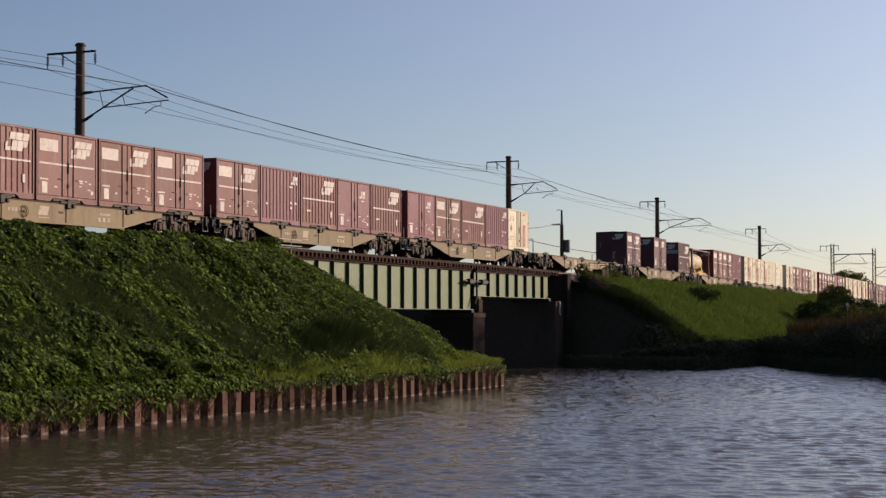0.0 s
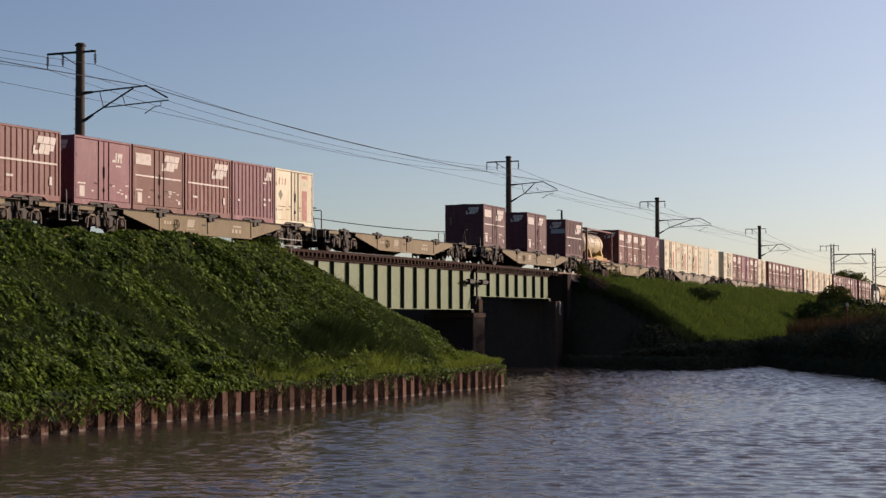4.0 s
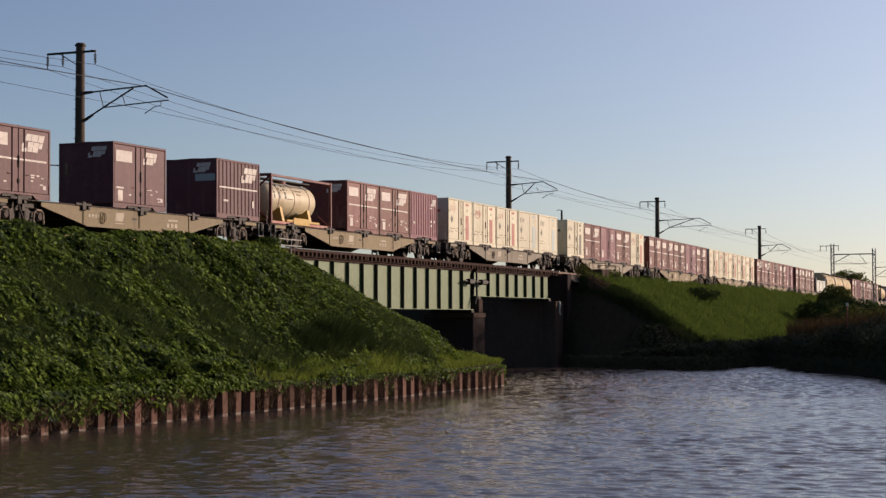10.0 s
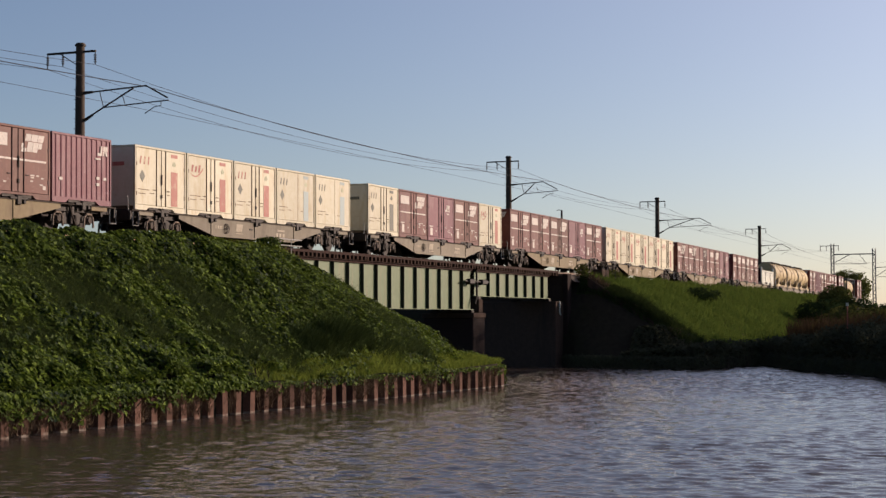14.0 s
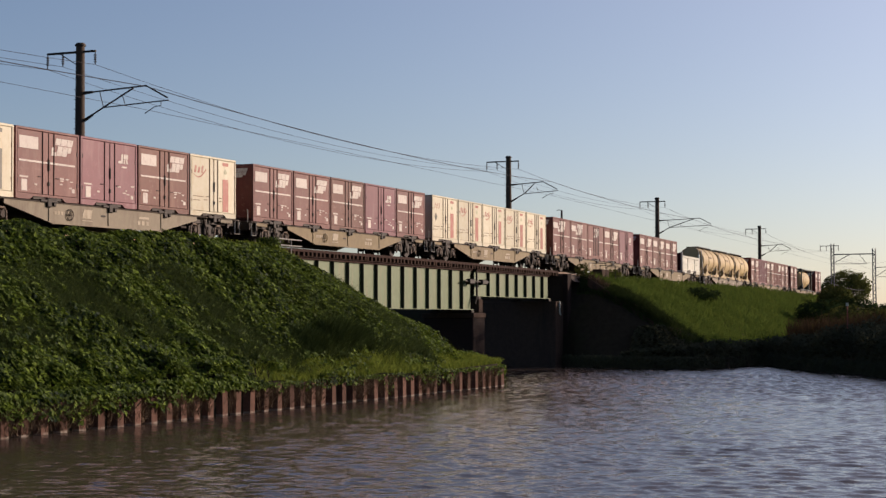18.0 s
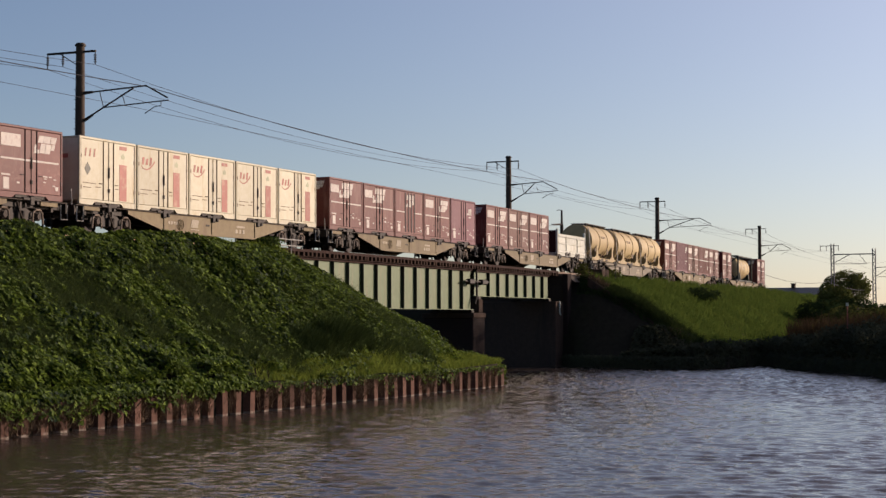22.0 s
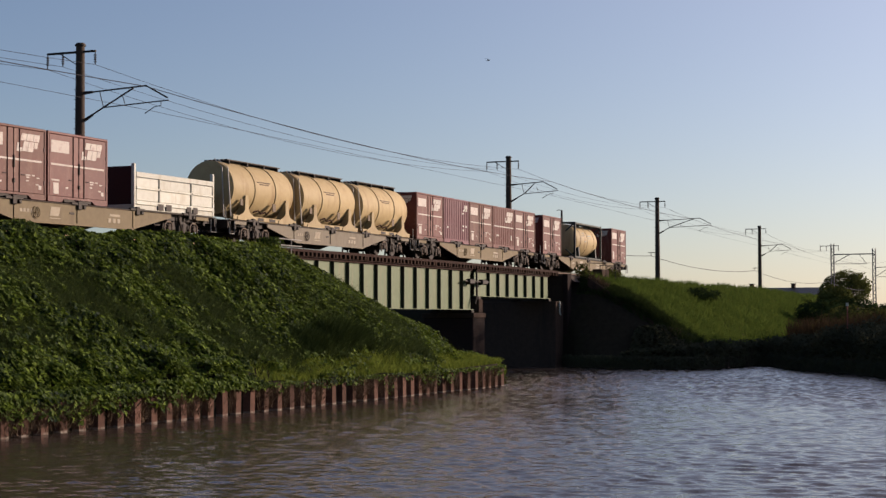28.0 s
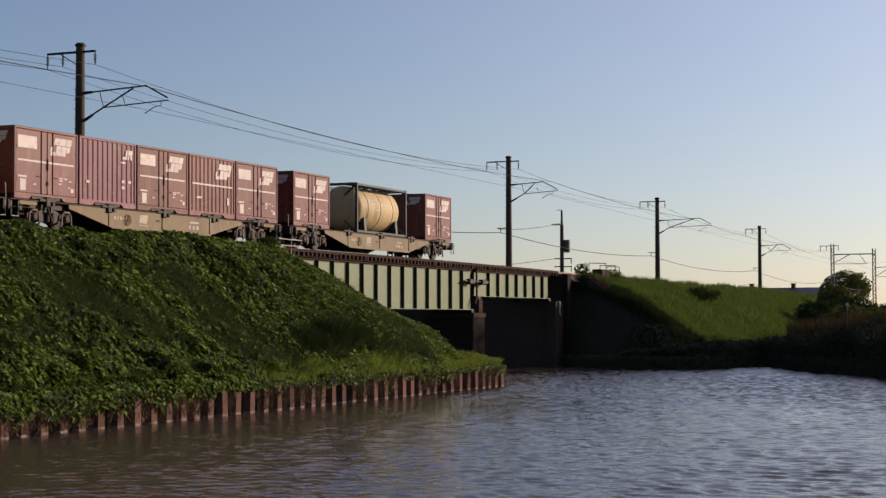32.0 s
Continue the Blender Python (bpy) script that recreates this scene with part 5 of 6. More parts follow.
WAGON_PITCH, SLOT = 20.4, 3.8195
SHIFT = [0.51, 0.12, -0.48, -0.5, -0.29, -0.56, -0.38, 0.28, 0.37, -0.02, -0.04, 0.31, 0.5, -0.14, -0.04]
D0, D1, D2, DJ, DT = "door", "door_brown", "door_dull", "plain_mark", "striped"
DD, RD, DW = "door_dark", "rib_dark", "door_wide_mark"
RJ, RL, CD, CS, CB, CG = "rib_mark", "rib_line", "cream_diamond", "cream_swoosh", "cream_smooth", "cream_dark"
LOADS = [
    [(-2, D0), (-1, RL), (0, D0), (1, D1), (2, D0)],
    [(-2, D0), (-1, RJ), (0, RL), (1, DJ), (2, RL)],
    [(-2, DJ), (-1, D1), (0, RL), (1, RJ), (2, CD)],
    [],
    [(-2, DD), (0, D2), (2, RD)],
    [(-1.715, "tank_maroon"), (0, D0), (1, D1), (2, RJ)],
    [(-2, CD), (-1, CS), (0, CD), (1, CB), (2, CB)],
    [(-2, CG), (-1, D0), (0, DJ), (1, D1), (2, CS)],
    [(-2, D0), (-1, D0), (0, D1), (1, DJ), (2, D0)],
    [(-2, CD), (-1, CS), (0, CS), (1, CS), (2, CS)],
    [(-2, DW), (-1, DW), (0, DT), (1, D0), (2, DJ)],
    [(-2, D0), (-1, D1), (0, D0), (1.745, "low_sided")],
    [(-1.675, "silo"), (0.03, "silo"), (1.70, "silo")],
    [(-2, D0), (-1, RJ), (0, D1), (1, RL), (2, D0)],
    [(-2, D0), (0.075, "tank_green"), (2, D0)],
]
MAKERS = {D0: lambda: door_container(MAROON, 0), DW: lambda: door_container(MAROON, 3), D1: lambda: door_container(MAROON_BROWN, 0), D2: lambda: door_container(MAROON_DARK, 1), DD: lambda: door_container(MAROON_DARK, 0), RD: lambda: ribbed_container(MAROON_DARK, 1), DJ: lambda: door_container(PURPLE, 2),
          DT: lambda: striped_container(MAROON), RJ: lambda: ribbed_container(PURPLE, 0), RL: lambda: ribbed_container(MAROON, 1), CD: lambda: cream_container(0), CS: lambda: cream_container(1),
          CB: lambda: cream_container(2), CG: lambda: cream_container(3), "tank_maroon": lambda: frame_tank(MAROON, TANK_PALE, 0), "tank_green": lambda: frame_tank(FRAME_DARK, TANK_CREAM, 1),
          "silo": silo_tank, "low_sided": low_sided_container}
MAROON_BROWN = surface("brown_maroon_paint", (0.118, 0.037, 0.025), (0.092, 0.029, 0.019), 0.55, grain=5, stain=(0.19, 0.1, 0.07), streak=True, stain_scale=2.2, jitter=0.13, scuff=(0.28, 0.185, 0.145))
first_made, MOVERS = {}, []


def make(key, maker):
    if key in first_made:
        return copy_thing(first_made[key], Matrix.Identity(4))
    first_made[key] = maker()
    return first_made[key]


for n, load in enumerate(LOADS):
    grey = n in (6, 7, 12)
    wagon = make(("wagon", grey), lambda: flat_wagon(SILL_GREY if grey else SILL, "grey-tan flat container wagon" if grey else "tan-brown flat container wagon on two bogies"))
    if n == 3:
        tagged(wagon, "tan-brown flat container wagon running empty")
        part("brake_hoop", Mesh().path([(-9.9, -1.15, 0.95), (-9.9, -1.15, 1.82), (-9.9, -1.11, 1.86), (-9.9, -0.32, 1.86), (-9.9, -0.32, 0.95)], 0.026), STEEL_DARK, wagon)
        for y in (-0.85, -0.63, -0.4):
            part("brake_stand_leg", Mesh().rod((-9.9, y, 0.95), (-9.9, -0.63, 1.96), 0.022), STEEL_DARK, wagon)
        part("brake_wheel", Mesh().rod((-9.9, -0.63, 1.96), (-9.9, -0.63, 2.0), 0.24, n=16), STEEL_DARK, wagon)
    middle = WAGON_PITCH * (n - 4) + SHIFT[n]
    MOVERS.append((wagon, middle, 0.0, 0.0))
    for slot, key in load:
        MOVERS.append((make(key, MAKERS[key]), middle, slot * SLOT, 1.015))

# ---------------------------------------------------------------- plants


def leaf_faces(pts, normals, size, aspect=0.8, fold=0.18, spread=0.9):
    """Folded diamond leaves at the points, tilted at random about their normals."""
    n = len(pts)
    nrm = normals + rng.normal(0, spread * 0.5, (n, 3))
    nrm /= np.linalg.norm(nrm, axis=1, keepdims=True)
    a = np.cross(nrm, rng.normal(size=(n, 3)))
    a /= np.linalg.norm(a, axis=1, keepdims=True)
    b = np.cross(nrm, a)
    s = (size * rng.uniform(0.65, 1.35, n))[:, None]
    tip, side = a * s, b * s * aspect * 0.62
    lift = nrm * s * fold
    return np.stack([pts - tip, pts - side + lift, pts + tip * 0.9, pts + side + lift], 1)


LEAF = [(0, 1, 2), (0, 2, 3)]


def blade_faces(pts, height, width, lean):
    """Tapered grass blades in two bent quads."""
    n = len(pts)
    ang = rng.uniform(0, 2 * np.pi, n)
    h = (height * rng.uniform(0.6, 1.25, n))[:, None]
    w = (width * rng.uniform(0.7, 1.3, n))[:, None]
    side = np.stack([np.cos(ang), np.sin(ang), np.zeros(n)], 1) * w
    off = rng.normal(0, lean, (n, 3)) * h
    off[:, 2] = 0
    up = np.array([[0, 0, 1.0]])
    mid, top = pts + off * 0.35 + up * h * 0.6, pts + off + up * h
    return np.stack([pts - side, pts + side, mid + side * 0.75, mid - side * 0.75, top + side * 0.12, top - side * 0.12], 1)


BLADE = [(0, 1, 2, 3), (3, 2, 4, 5)]


def slope_normal(x, y, e=0.3):
    gx = (ground_z(x + e, y) - ground_z(x - e, y)) / (2 * e)
    gy = (ground_z(x, y + e) - ground_z(x, y - e)) / (2 * e)
    n = np.stack([-np.clip(gx, -1.5, 1.5), -np.clip(gy, -1.5, 1.5), np.ones_like(gx)], -1)
    return n / np.linalg.norm(n, axis=1, keepdims=True)


def heap(x, y):
    """How thick the growth lies on the near bank."""
    return 0.5 * lump(x * 0.62, y * 0.75, 11) ** 2 + 0.28 * lump(x * 1.7, y * 2.0, 12) + 0.16 * lump(x * 4.1, y * 4.1, 13)


def leafiness(x, y):
    """Where vine runners lie: most at the crest and the foot, in slanting streaks between."""
    u, v = x * 0.8 + y * 0.6, y * 0.9 - x * 0.35
    streak = 0.55 * lump(u * 0.75, v * 0.45, 22) + 0.3 * lump(u * 1.7, v * 1.1, 23) + 0.15 * lump(x * 4, y * 4, 25)
    return streak + 0.42 * np.clip((y + 4.4) / 1.6, 0, 1) + 0.24 * np.clip((-7.8 - y) / 1.0, 0, 1) - 0.4 * np.exp(-((x - 57.6) / 4.5) ** 2 - ((y + 7.7) / 0.6) ** 2)


def near_bank():
    n = 185000
    x, y = rng.uniform(33.5, 84.5, n), rng.uniform(-9.6, -2.15, n)
    edge = shore_left(x) - 0.28
    keep = y > edge
    grassy = np.clip((x - 67) / 5, 0, 0.93) * np.clip((-3.4 - y) / 2.0, 0.12, 1) + np.where((y < -7.9) & (x > 50), 0.95, 0)
    keep &= rng.uniform(0, 1, n) > np.maximum(grassy, 0.0) * (lump(x * 0.5, y * 0.5, 21) * 0.6 + 0.65)
    keep &= rng.uniform(0, 1, n) < np.clip((leafiness(x, y) - 0.34) / 0.22, 0.2 + 0.22 * np.clip((x - 54) / 6, 0, 1), 1)
    x, y = x[keep], y[keep]
    yy = np.maximum(y, shore_left(x) + 0.32)
    z = ground_z(x, yy)
    nr = slope_normal(x, yy)
    thick = heap(x, y) * np.clip(1 - (x - 58) / 12, 0.35, 1) * np.clip((y - shore_left(x) + 0.9) / 1.6, 0.25, 1) * np.clip((-1.9 - y) / 1.3, 0.4, 1)
    thick = np.minimum(thick, 0.24 + 0.2 * np.clip((46 - x) / 8, 0, 1) + np.maximum(0, -2.3 - y) * 0.35)
    thick = thick + 0.38 * lump(x * 1.25, y * 0.8, 14) ** 2 * np.exp(-((y + 8.7) / 0.6) ** 2)
    thick = thick + 0.2 * np.clip((x - 53) / 6, 0, 1) * np.clip((-2.8 - y) / 1.0, 0, 1) * np.clip((y + 8.0) / 0.6, 0, 1)
    depth = rng.uniform(0.35, 1.0, len(x)) ** 0.6
    pts = np.stack([x, y, z], 1) + nr * (thick * depth)[:, None]
    over = np.maximum(0, shore_left(x) + 0.1 - y)
    pts[:, 2] -= over * rng.uniform(0.2, 1.5, len(x)) * (0.3 + 1.4 * lump(x * 0.9, x * 0, 15))
    face = nr * 0.8 + np.array([[0.12, -0.3, 0.45]])
    cloud("vine_cover", leaf_faces(pts, face, 0.10, 0.95, 0.2, 1.0), LEAF, VINE, "dense broad-leaved green vines over the embankment slope", "vines")
    # trailing runners that hang over the piles
    m = 2600
    x = rng.uniform(33.5, 73, m)
    y = np.full(m, -9.44) + rng.uniform(-0.1, 0.05, m)
    clump = lump(x * 1.1, x * 0 + 3, 31)
    z = 0.95 - rng.uniform(0, 1, m) ** 1.5 * (0.75 * clump ** 2 + 0.1)
    cloud("hanging_vine", leaf_faces(np.stack([x, y, z], 1), np.tile([[0.1, -0.9, 0.4]], (m, 1)), 0.075, 0.9), LEAF, VINE, "vine tendrils hanging over the rusty piles", "vines")
    # grass on the end cone and along the foot
    n = 115000
    x, y = rng.uniform(48, 85, n), rng.uniform(-9.4, 3.0, n)
    edge = shore_left(x) - 0.1
    keep = (y > edge) & ((x > 65) | (y < -2.2)) & (x < 84.6)
    want = np.clip((x - 56) / 8, 0.0, 1) + np.where(y < -8.1, np.clip((x - 49) / 5, 0, 1), 0)
    keep &= rng.uniform(0, 1, n) < want
    x, y = x[keep], y[keep]
    yy = np.maximum(y, shore_left(x) + 0.32)
    z = ground_z(np.minimum(x, 84.2), yy)
    h = 0.14 + 0.22 * lump(x * 0.6, y * 0.7, 41) ** 2 + 0.12 * lump(x * 2.1, y * 2.3, 44)
    h = h * np.clip(1 - (x - 74) / 11, 0.25, 1)
    cloud("bank_grass", blade_faces(np.stack([x, y, z], 1), h, 0.016, 0.45), BLADE, GRASS, "tall yellow-green grass on the river bank", "grass")
    # rank, dark growth at the foot of the slope
    m = 10000
    x, y = rng.normal(58.5, 2.6, m), rng.normal(-7.75, 0.22, m)
    keep = (np.abs(x - 58.5) < 6) & (y > -8.2) & (lump(x * 0.9, y * 1.4, 42) > 0.18)
    x, y = x[keep], y[keep]
    tall = (0.5 + 0.65 * lump(x * 0.8, y * 1.2, 43)) * np.clip(1.3 - np.abs(x - 59.5) / 5, 0.3, 1)
    cloud("rank_growth", blade_faces(np.stack([x, y, ground_z(x, y)], 1), tall, 0.022, 0.45), BLADE, WEED, "rank dark tall grass at the foot of the slope", "grass")
    # grass that breaks through the vines
    m = 130000
    x, y = rng.uniform(34, 67, m), rng.uniform(-9.0, -2.3, m)
    keep = (leafiness(x, y) < 0.56) & (y > shore_left(x))
    x, y = x[keep], y[keep]
    z = ground_z(x, y) + heap(x, y) * 0.35 * np.clip((-2.3 - y) / 1.5, 0, 1)
    cloud("slope_grass", blade_faces(np.stack([x, y, z], 1), 0.12 + 0.26 * np.clip((-2.6 - y) / 2, 0, 1) * (0.6 + 0.8 * lump(x * 0.5, y * 0.5, 26)), 0.011, 0.75), BLADE, TUFT, "soft dark tufts of grass between the vines", "grass")
    # stray stems against the piles
    m = 9000
    x = rng.uniform(33.5, 72.9, m)
    x = x[lump(x * 0.8, x * 0, 51) + 0.25 * lump(x * 4, x * 0, 52) > 0.4]
    m = len(x)
    pts = np.stack([x, np.full(m, -9.43) + rng.uniform(-0.06, 0.12, m), 0.62 - 0.6 * rng.uniform(0, 1, m) ** 1.6], 1)
    cloud("dead_stems", blade_faces(pts, np.full(m, 0.34), 0.009, 0.9), BLADE, STEM, "dry brown stems tangled in front of the piles", "stems")


near_bank()


def far_bank():
    n = 60000
    x = 107 + 95 * rng.uniform(0, 1, n) ** 1.5
    y = rng.uniform(-11.5, -2.1, n)
    keep = x > 107.9 + 0.16 * (-2.2 - y) + 1.4 * lump(x * 0.7, y * 0.7, 66) - 0.5
    x, y = x[keep], y[keep]
    z = ground_z(x, y)
    h = 0.28 + 0.35 * lump(x * 0.3, y * 0.5, 61) + 0.5 * np.exp(-((x - 107.5) / 1.4) ** 2) * np.clip((-3.2 - y) / 2, 0, 1)
    cloud("embankment_grass", blade_faces(np.stack([x, y, z], 1), h, 0.030, 0.4), BLADE, BANK_GRASS, "lush sunlit green grass on the far embankment", "grass")
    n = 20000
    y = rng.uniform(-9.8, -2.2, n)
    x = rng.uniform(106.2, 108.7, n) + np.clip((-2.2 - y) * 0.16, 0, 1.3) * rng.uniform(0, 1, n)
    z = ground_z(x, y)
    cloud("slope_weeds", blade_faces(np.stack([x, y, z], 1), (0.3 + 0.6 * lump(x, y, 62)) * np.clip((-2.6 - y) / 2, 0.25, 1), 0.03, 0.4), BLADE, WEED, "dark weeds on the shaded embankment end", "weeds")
    n = 1600                                        # dry stalks that line the concrete edging
    y = rng.uniform(-9.0, -2.6, n)
    x = 106.62 + rng.uniform(0, 0.5, n)
    keep = lump(y * 1.6, y * 0, 67) > 0.38
    x, y = x[keep], y[keep]
    cloud("edging_stalks", blade_faces(np.stack([x, y, ground_z(x, y)], 1), np.full(len(x), 0.55), 0.025, 0.5), BLADE, STEM, "dry pale stalks along the concrete edging", "stems")
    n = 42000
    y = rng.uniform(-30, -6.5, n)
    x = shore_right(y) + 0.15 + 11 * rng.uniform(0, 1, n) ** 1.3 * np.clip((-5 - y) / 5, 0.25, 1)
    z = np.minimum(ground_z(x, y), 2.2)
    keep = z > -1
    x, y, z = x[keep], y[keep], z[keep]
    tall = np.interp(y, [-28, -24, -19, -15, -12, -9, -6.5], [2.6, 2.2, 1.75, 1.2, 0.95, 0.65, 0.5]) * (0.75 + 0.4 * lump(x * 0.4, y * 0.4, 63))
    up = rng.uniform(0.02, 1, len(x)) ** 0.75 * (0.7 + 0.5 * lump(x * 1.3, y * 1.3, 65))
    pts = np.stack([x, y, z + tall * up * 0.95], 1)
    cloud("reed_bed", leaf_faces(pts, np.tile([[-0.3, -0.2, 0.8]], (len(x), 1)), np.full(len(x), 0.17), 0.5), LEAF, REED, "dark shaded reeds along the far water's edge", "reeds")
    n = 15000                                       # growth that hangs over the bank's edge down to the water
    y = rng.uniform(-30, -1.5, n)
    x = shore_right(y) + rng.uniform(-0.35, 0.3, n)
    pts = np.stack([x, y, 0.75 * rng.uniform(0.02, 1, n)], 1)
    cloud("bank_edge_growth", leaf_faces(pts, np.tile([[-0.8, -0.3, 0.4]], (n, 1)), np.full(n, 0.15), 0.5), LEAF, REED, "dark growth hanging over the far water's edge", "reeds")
    n = 3500
    x, y = rng.uniform(133, 142, n), rng.uniform(-20.5, -10.8, n)
    z = ground_z(x, y)
    cloud("dry_reed_bed", blade_faces(np.stack([x, y, z], 1), 1.9 + 1.1 * lump(x * 0.3, y * 0.5, 64), 0.04, 0.2), BLADE, DRY_REED, "dry brown reeds beyond the water", "reeds")


far_bank()


def crown_points(n, rx, ry, rz, seed, gaps=0.42):
    d = rng.normal(size=(int(n * 2.2), 3))
    d /= np.linalg.norm(d, axis=1, keepdims=True)
    r = rng.uniform(0.35, 1, len(d)) ** 0.45
    bump = 0.72 + 0.42 * lump(d[:, 0] * 3 + 9, d[:, 1] * 3 + d[:, 2] * 2.4, seed)
    hole = lump(d[:, 0] * 5 + r * 3, d[:, 2] * 5 + d[:, 1] * 4, seed + 1)
    keep = (hole > gaps * 0.8) & (d[:, 2] * r > -0.75)
    p = d * (r * bump)[:, None] * np.array([[rx, ry, rz]])
    return p[keep][:n], d[keep][:n]


def leafy(name, x, y, height, width, leaves, leaf, label, seed, stems=5, mat=None, trunk=0.12):
    z0 = float(ground_z(x, y))
    t = thing(name, label, name, at=pose(x, y, z0 - 0.1))
    rz = height * 0.47
    p, d = crown_points(leaves, width / 2, width / 2, rz, seed)
    p[:, 2] += height - rz
    faces = leaf_faces(p, d + np.array([[0, 0, 0.4]]), np.full(len(p), leaf), 0.8)
    ob = cloud("crown", faces, LEAF, mat or TREE_LEAF, "", "")
    for key in ("label", "category", "kind"):
        if key in ob:
            del ob[key]
    ob.parent = t
    r = random.Random(seed)
    part("trunk", Mesh().rod((0, 0, 0), (0.1, 0, height * 0.5), trunk, trunk * 0.6, 10), BARK, t)
    for k in range(stems):
        a = 2 * math.pi * k / stems + r.uniform(-0.4, 0.4)
        part("limb", Mesh().rod((0.05, 0, height * r.uniform(0.2, 0.45)), (width * 0.33 * math.cos(a), width * 0.33 * math.sin(a), height * r.uniform(0.6, 0.85)), trunk * 0.5, trunk * 0.15, 6), BARK, t)
    return t


leafy("tree", 275, 6.8, 6.8, 9.4, 9000, 0.18, "round green broadleaf tree behind the railway", 81, 7, trunk=0.3)
for k, (x, y, h, w) in enumerate(((152, -12.6, 3.8, 6.0), (158, -9.5, 3.9, 5.5), (166, -13.2, 4.1, 6.5), (150, -16.0, 3.6, 5.5), (176, -9.6, 4.4, 6.5), (156, -19.2, 4.0, 7.0), (183, -6.6, 3.9, 4.2), (172, -17.0, 4.3, 7.0), (186, -12.5, 4.5, 7.0), (160, -15.5, 4.0, 6.0))):
    leafy("bush", x, y, h, w, 2400, 0.22, "dense dark green bush beyond the reeds", 90 + k, 4, WEED if k % 3 else TREE_LEAF, 0.08)
# trees added out of view towards the sun, to shade reeds and pier
for k, (x, y, h) in enumerate(((112, -27.0, 13.0), (119, -26.5, 13.5), (126, -25.5, 8.5), (133, -25.0, 8.0), (140, -24.5, 7.5), (106, -30.0, 7.0), (98, -33.0, 6.0))):
    leafy("tree", x, y, h, 6.0, 2600, 0.27, "unseen tree added to shade the reeds and pier", 130 + k, 5, TREE_LEAF, 0.12)
leafy("bush", 130.6, -4.6, 1.25, 3.6, 800, 0.14, "low dark shrub on the grassy embankment", 120, 3, WEED, 0.04)
leafy("bush", 62.4, -2.75, 0.72, 1.3, 800, 0.07, "leafy vine clump at the crest beside the bridge end", 126, 3, VINE, 0.03)
leafy("bush", 108.3, -1.9, 1.2, 1.2, 260, 0.10, "small scrubby bush at the bridge end", 121, 3, TREE_LEAF, 0.04)
leafy("bush", 113.0, -2.6, 0.95, 1.5, 300, 0.10, "small scrubby bush beside the track", 122, 3, TREE_LEAF, 0.04)
leafy("bush", 112.0, 6.5, 1.35, 2.0, 300, 0.10, "treetop showing above the bridge deck", 123, 3, TREE_LEAF, 0.06)


def warehouse():
    x0, x1, y0, y1 = 282.0, 296.0, 13.0, 26.0
    t = thing("warehouse", "low building with a blue-grey ridged roof behind the embankment", "building")
    z = 0.6
    part("wall", Mesh().box(x0, x1, y0, y1, z, 6.5), WALL_MAT, t)
    part("roof", Mesh().slab([(x0 - 0.6, 6.2), ((x0 + x1) / 2, 8.3), (x1 + 0.6, 6.2), (x1 + 0.6, 6.4), ((x0 + x1) / 2, 8.55), (x0 - 0.6, 6.4)], "y", y0 - 0.8, y1 + 0.8), ROOF_MAT, t)
    for y in (18.0, 25.2):
        vent = part("roof_vent", Mesh().soft_box(288.5, 289.5, y - 0.3, y + 0.3, 8.4, 9.15, 0.05), DARK_CONCRETE, t)
        part("vent_cap", Mesh().soft_box(288.35, 289.65, y - 0.42, y + 0.42, 9.15, 9.27, 0.05), DARK_CONCRETE, vent)
    for y in (14, 17.5, 21):
        w = part("window", Mesh().box(x0 - 0.06, x0 - 0.01, y, y + 1.6, 3.4, 4.9), FRAME_DARK, t)
    return t


warehouse()


def marker_post():
    t = thing("marker_post", "small red and white marker post in the reeds", "marker post", at=pose(131, -16.0, float(ground_z(131, -16.0))))
    part("post", Mesh().rod((0, 0, 0), (0, 0, 3.6), 0.05), RED_MARK, t)
    part("plate", Mesh().soft_box(-0.06, -0.03, -0.1, 0.1, 3.45, 3.68, 0.01), WHITE_PAINT, t)


marker_post()


def bird():
    t = thing("bird", "small dark bird flying across the sky", "bird")
    part("body", Mesh().turn([(-0.16, 0.01), (-0.08, 0.035), (0.02, 0.05), (0.1, 0.03), (0.15, 0.008)], 10), STEEL_DARK, t, smooth=True)
    part("tail", Mesh().slab([(-0.15, -0.012), (-0.28, -0.06), (-0.25, 0.0), (-0.28, 0.06), (-0.15, 0.012)], "z", -0.004, 0.004), STEEL_DARK, t)
    for s in (-1, 1):
        part("wing", Mesh().slab([(0.07, s * 0.03), (0.05, s * 0.16), (-0.06, s * 0.33), (-0.04, s * 0.14), (-0.06, s * 0.03)], "z", -0.005, 0.005), STEEL_DARK, t)
    return t


small_bird = bird()

# ---------------------------------------------------------------- what moves


def train_place(t):
    """Where the train's reference point is along the line."""
    s = t - 16.0
    return 7.6066 - 8.0673 * s - 0.021 * s * s


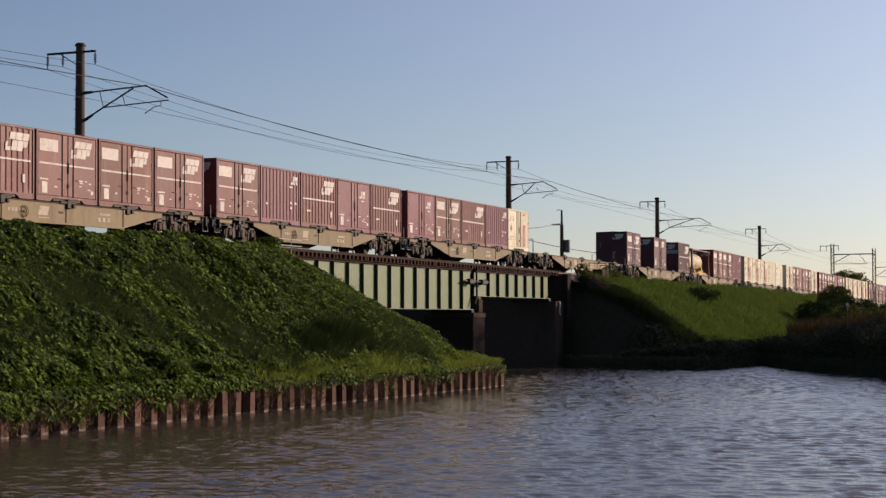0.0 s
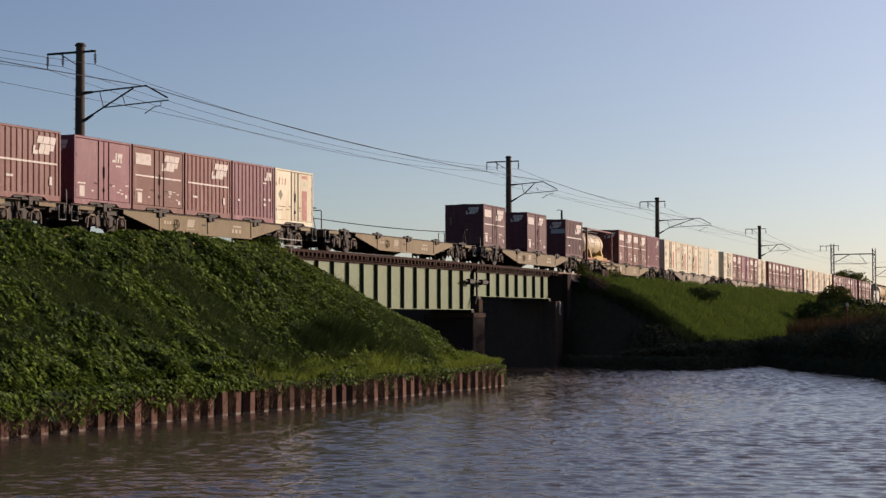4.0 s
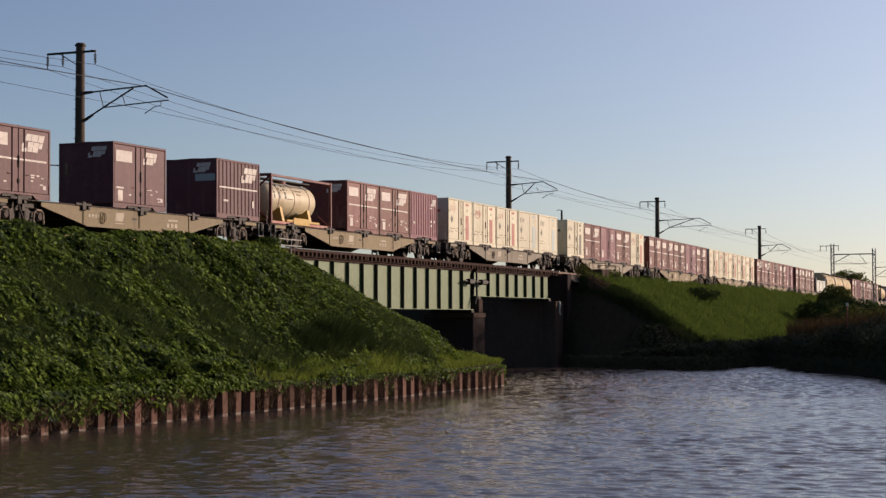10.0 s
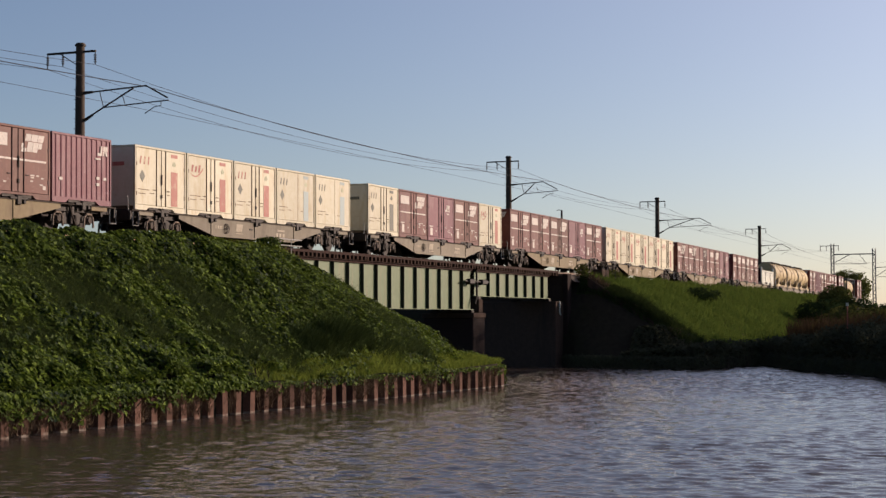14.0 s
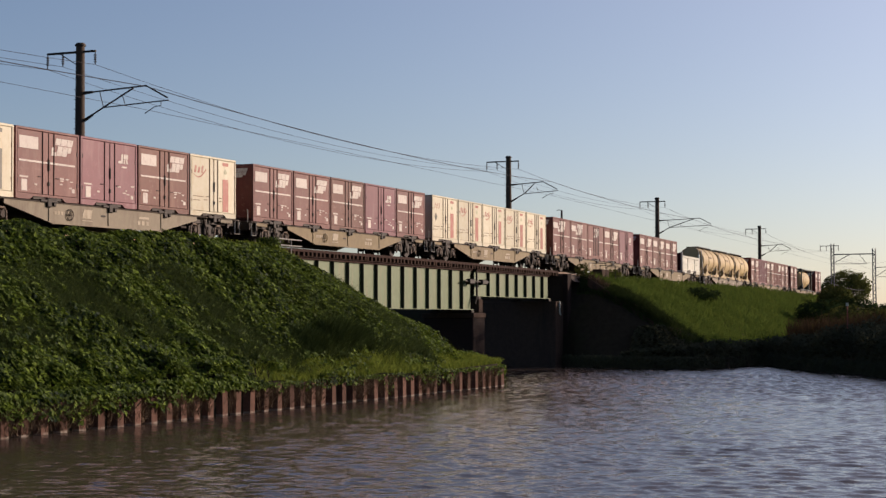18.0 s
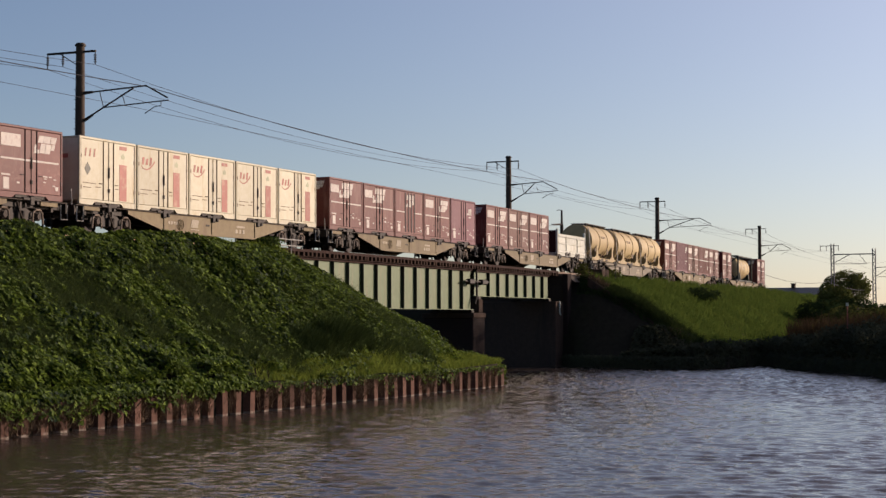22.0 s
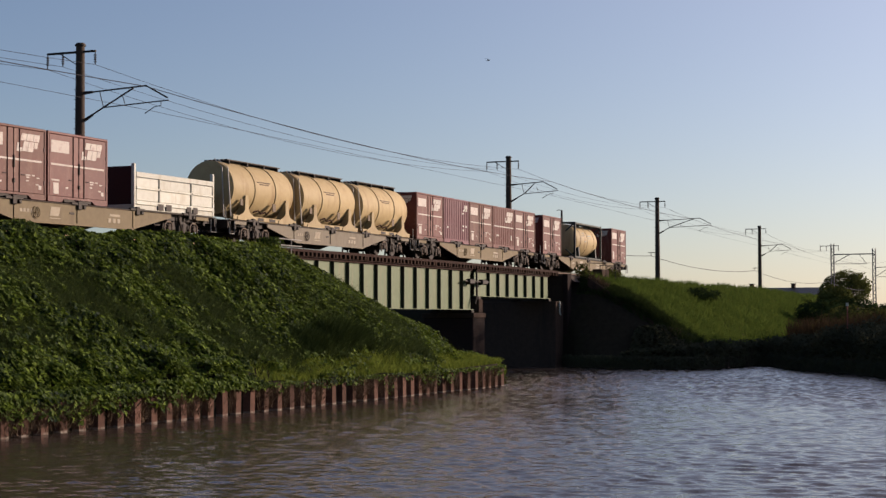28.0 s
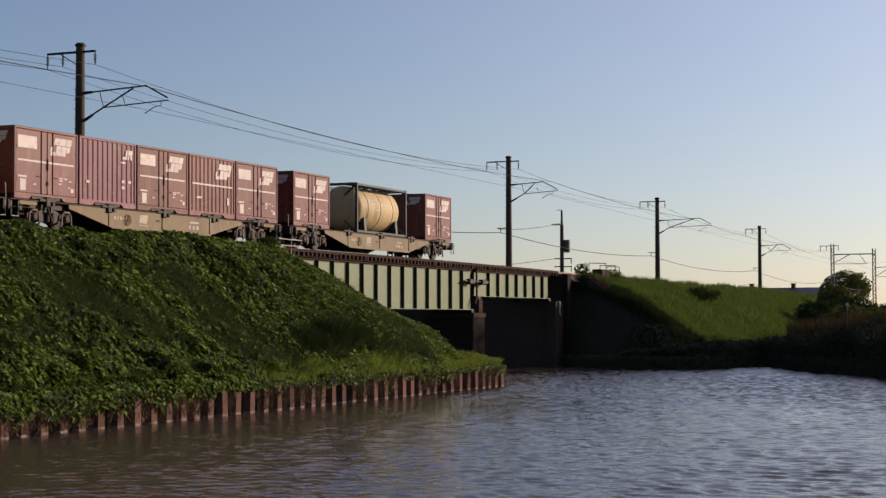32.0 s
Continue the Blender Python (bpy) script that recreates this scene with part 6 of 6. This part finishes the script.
def on_track(middle, along, up, t):
    """A pose on a wagon whose middle stands at that place in the train."""
    x = middle + train_place(t)
    za, zb = float(track_z(x - 7.25)), float(track_z(x + 7.25))
    tilt = math.degrees(math.atan2(zb - za, 14.5))
    return pose(x, 0, (za + zb) / 2, 0, -tilt, 0) @ pose(along, 0, up)


def motions():
    times = [2.0 * k for k in range(17)]
    for ob, middle, along, up in MOVERS:
        walk(ob, [(t, on_track(middle, along, up, t)) for t in times])
    # wheels roll on the rail: 0.43 m radius, towards -x
    fine = [k / 15 for k in range(481)]
    rolled = [(t, (train_place(t) - train_place(0)) / 0.43) for t in fine]
    for ob, middle, along, up in MOVERS:
        for ws in [o for o in ob.children_recursive if o.name.startswith("wheelset")]:
            at = ws.matrix_basis.translation.copy()
            walk(ws, [(t, Matrix.LocRotScale(at, Euler((0, a, 0)), None)) for t, a in rolled])
    # a bird takes off behind the line and crosses the sky
    path = [(0, 150, 45, 1.2), (25.0, 150, 45, 1.2), (26.2, 137.48, 19.92, 23.0), (27, 128.64, 14.95, 22.7), (27.5, 123.36, 11.86, 22.65), (27.8, 119.82, 9.81, 22.66), (28.1, 117.25, 7.9, 22.91),
            (28.4, 114.74, 5.78, 23.29), (28.7, 112.32, 3.29, 23.74), (29.0, 109.97, 0.48, 24.28), (29.3, 107.62, -2.66, 25.12), (30.5, 104.38, -15.29, 30.39), (32.0, 100.0, -32.0, 38.0)]
    walk(small_bird, [(t, pose(x, y, z, 0, 0, -115)) for t, x, y, z in path])
    for wing, s in [(o, 1 if k else -1) for k, o in enumerate(o for o in small_bird.children if o.name.startswith("wing"))]:
        flaps = [(0, 0.0), (25.0, 0.0)] + [(25.0 + 0.1 * k, 28 * math.sin(k * 1.1)) for k in range(1, 70)] + [(32.0, 0.0)]
        walk(wing, [(t, pose(0, 0, 0, s * a, 0, 0)) for t, a in flaps])
    # ripples drift slowly down the river
    walk(river, [(t, pose(-0.35 * t, -0.22 * t, 0)) for t in (0, 8, 16, 24, 32)])


motions()
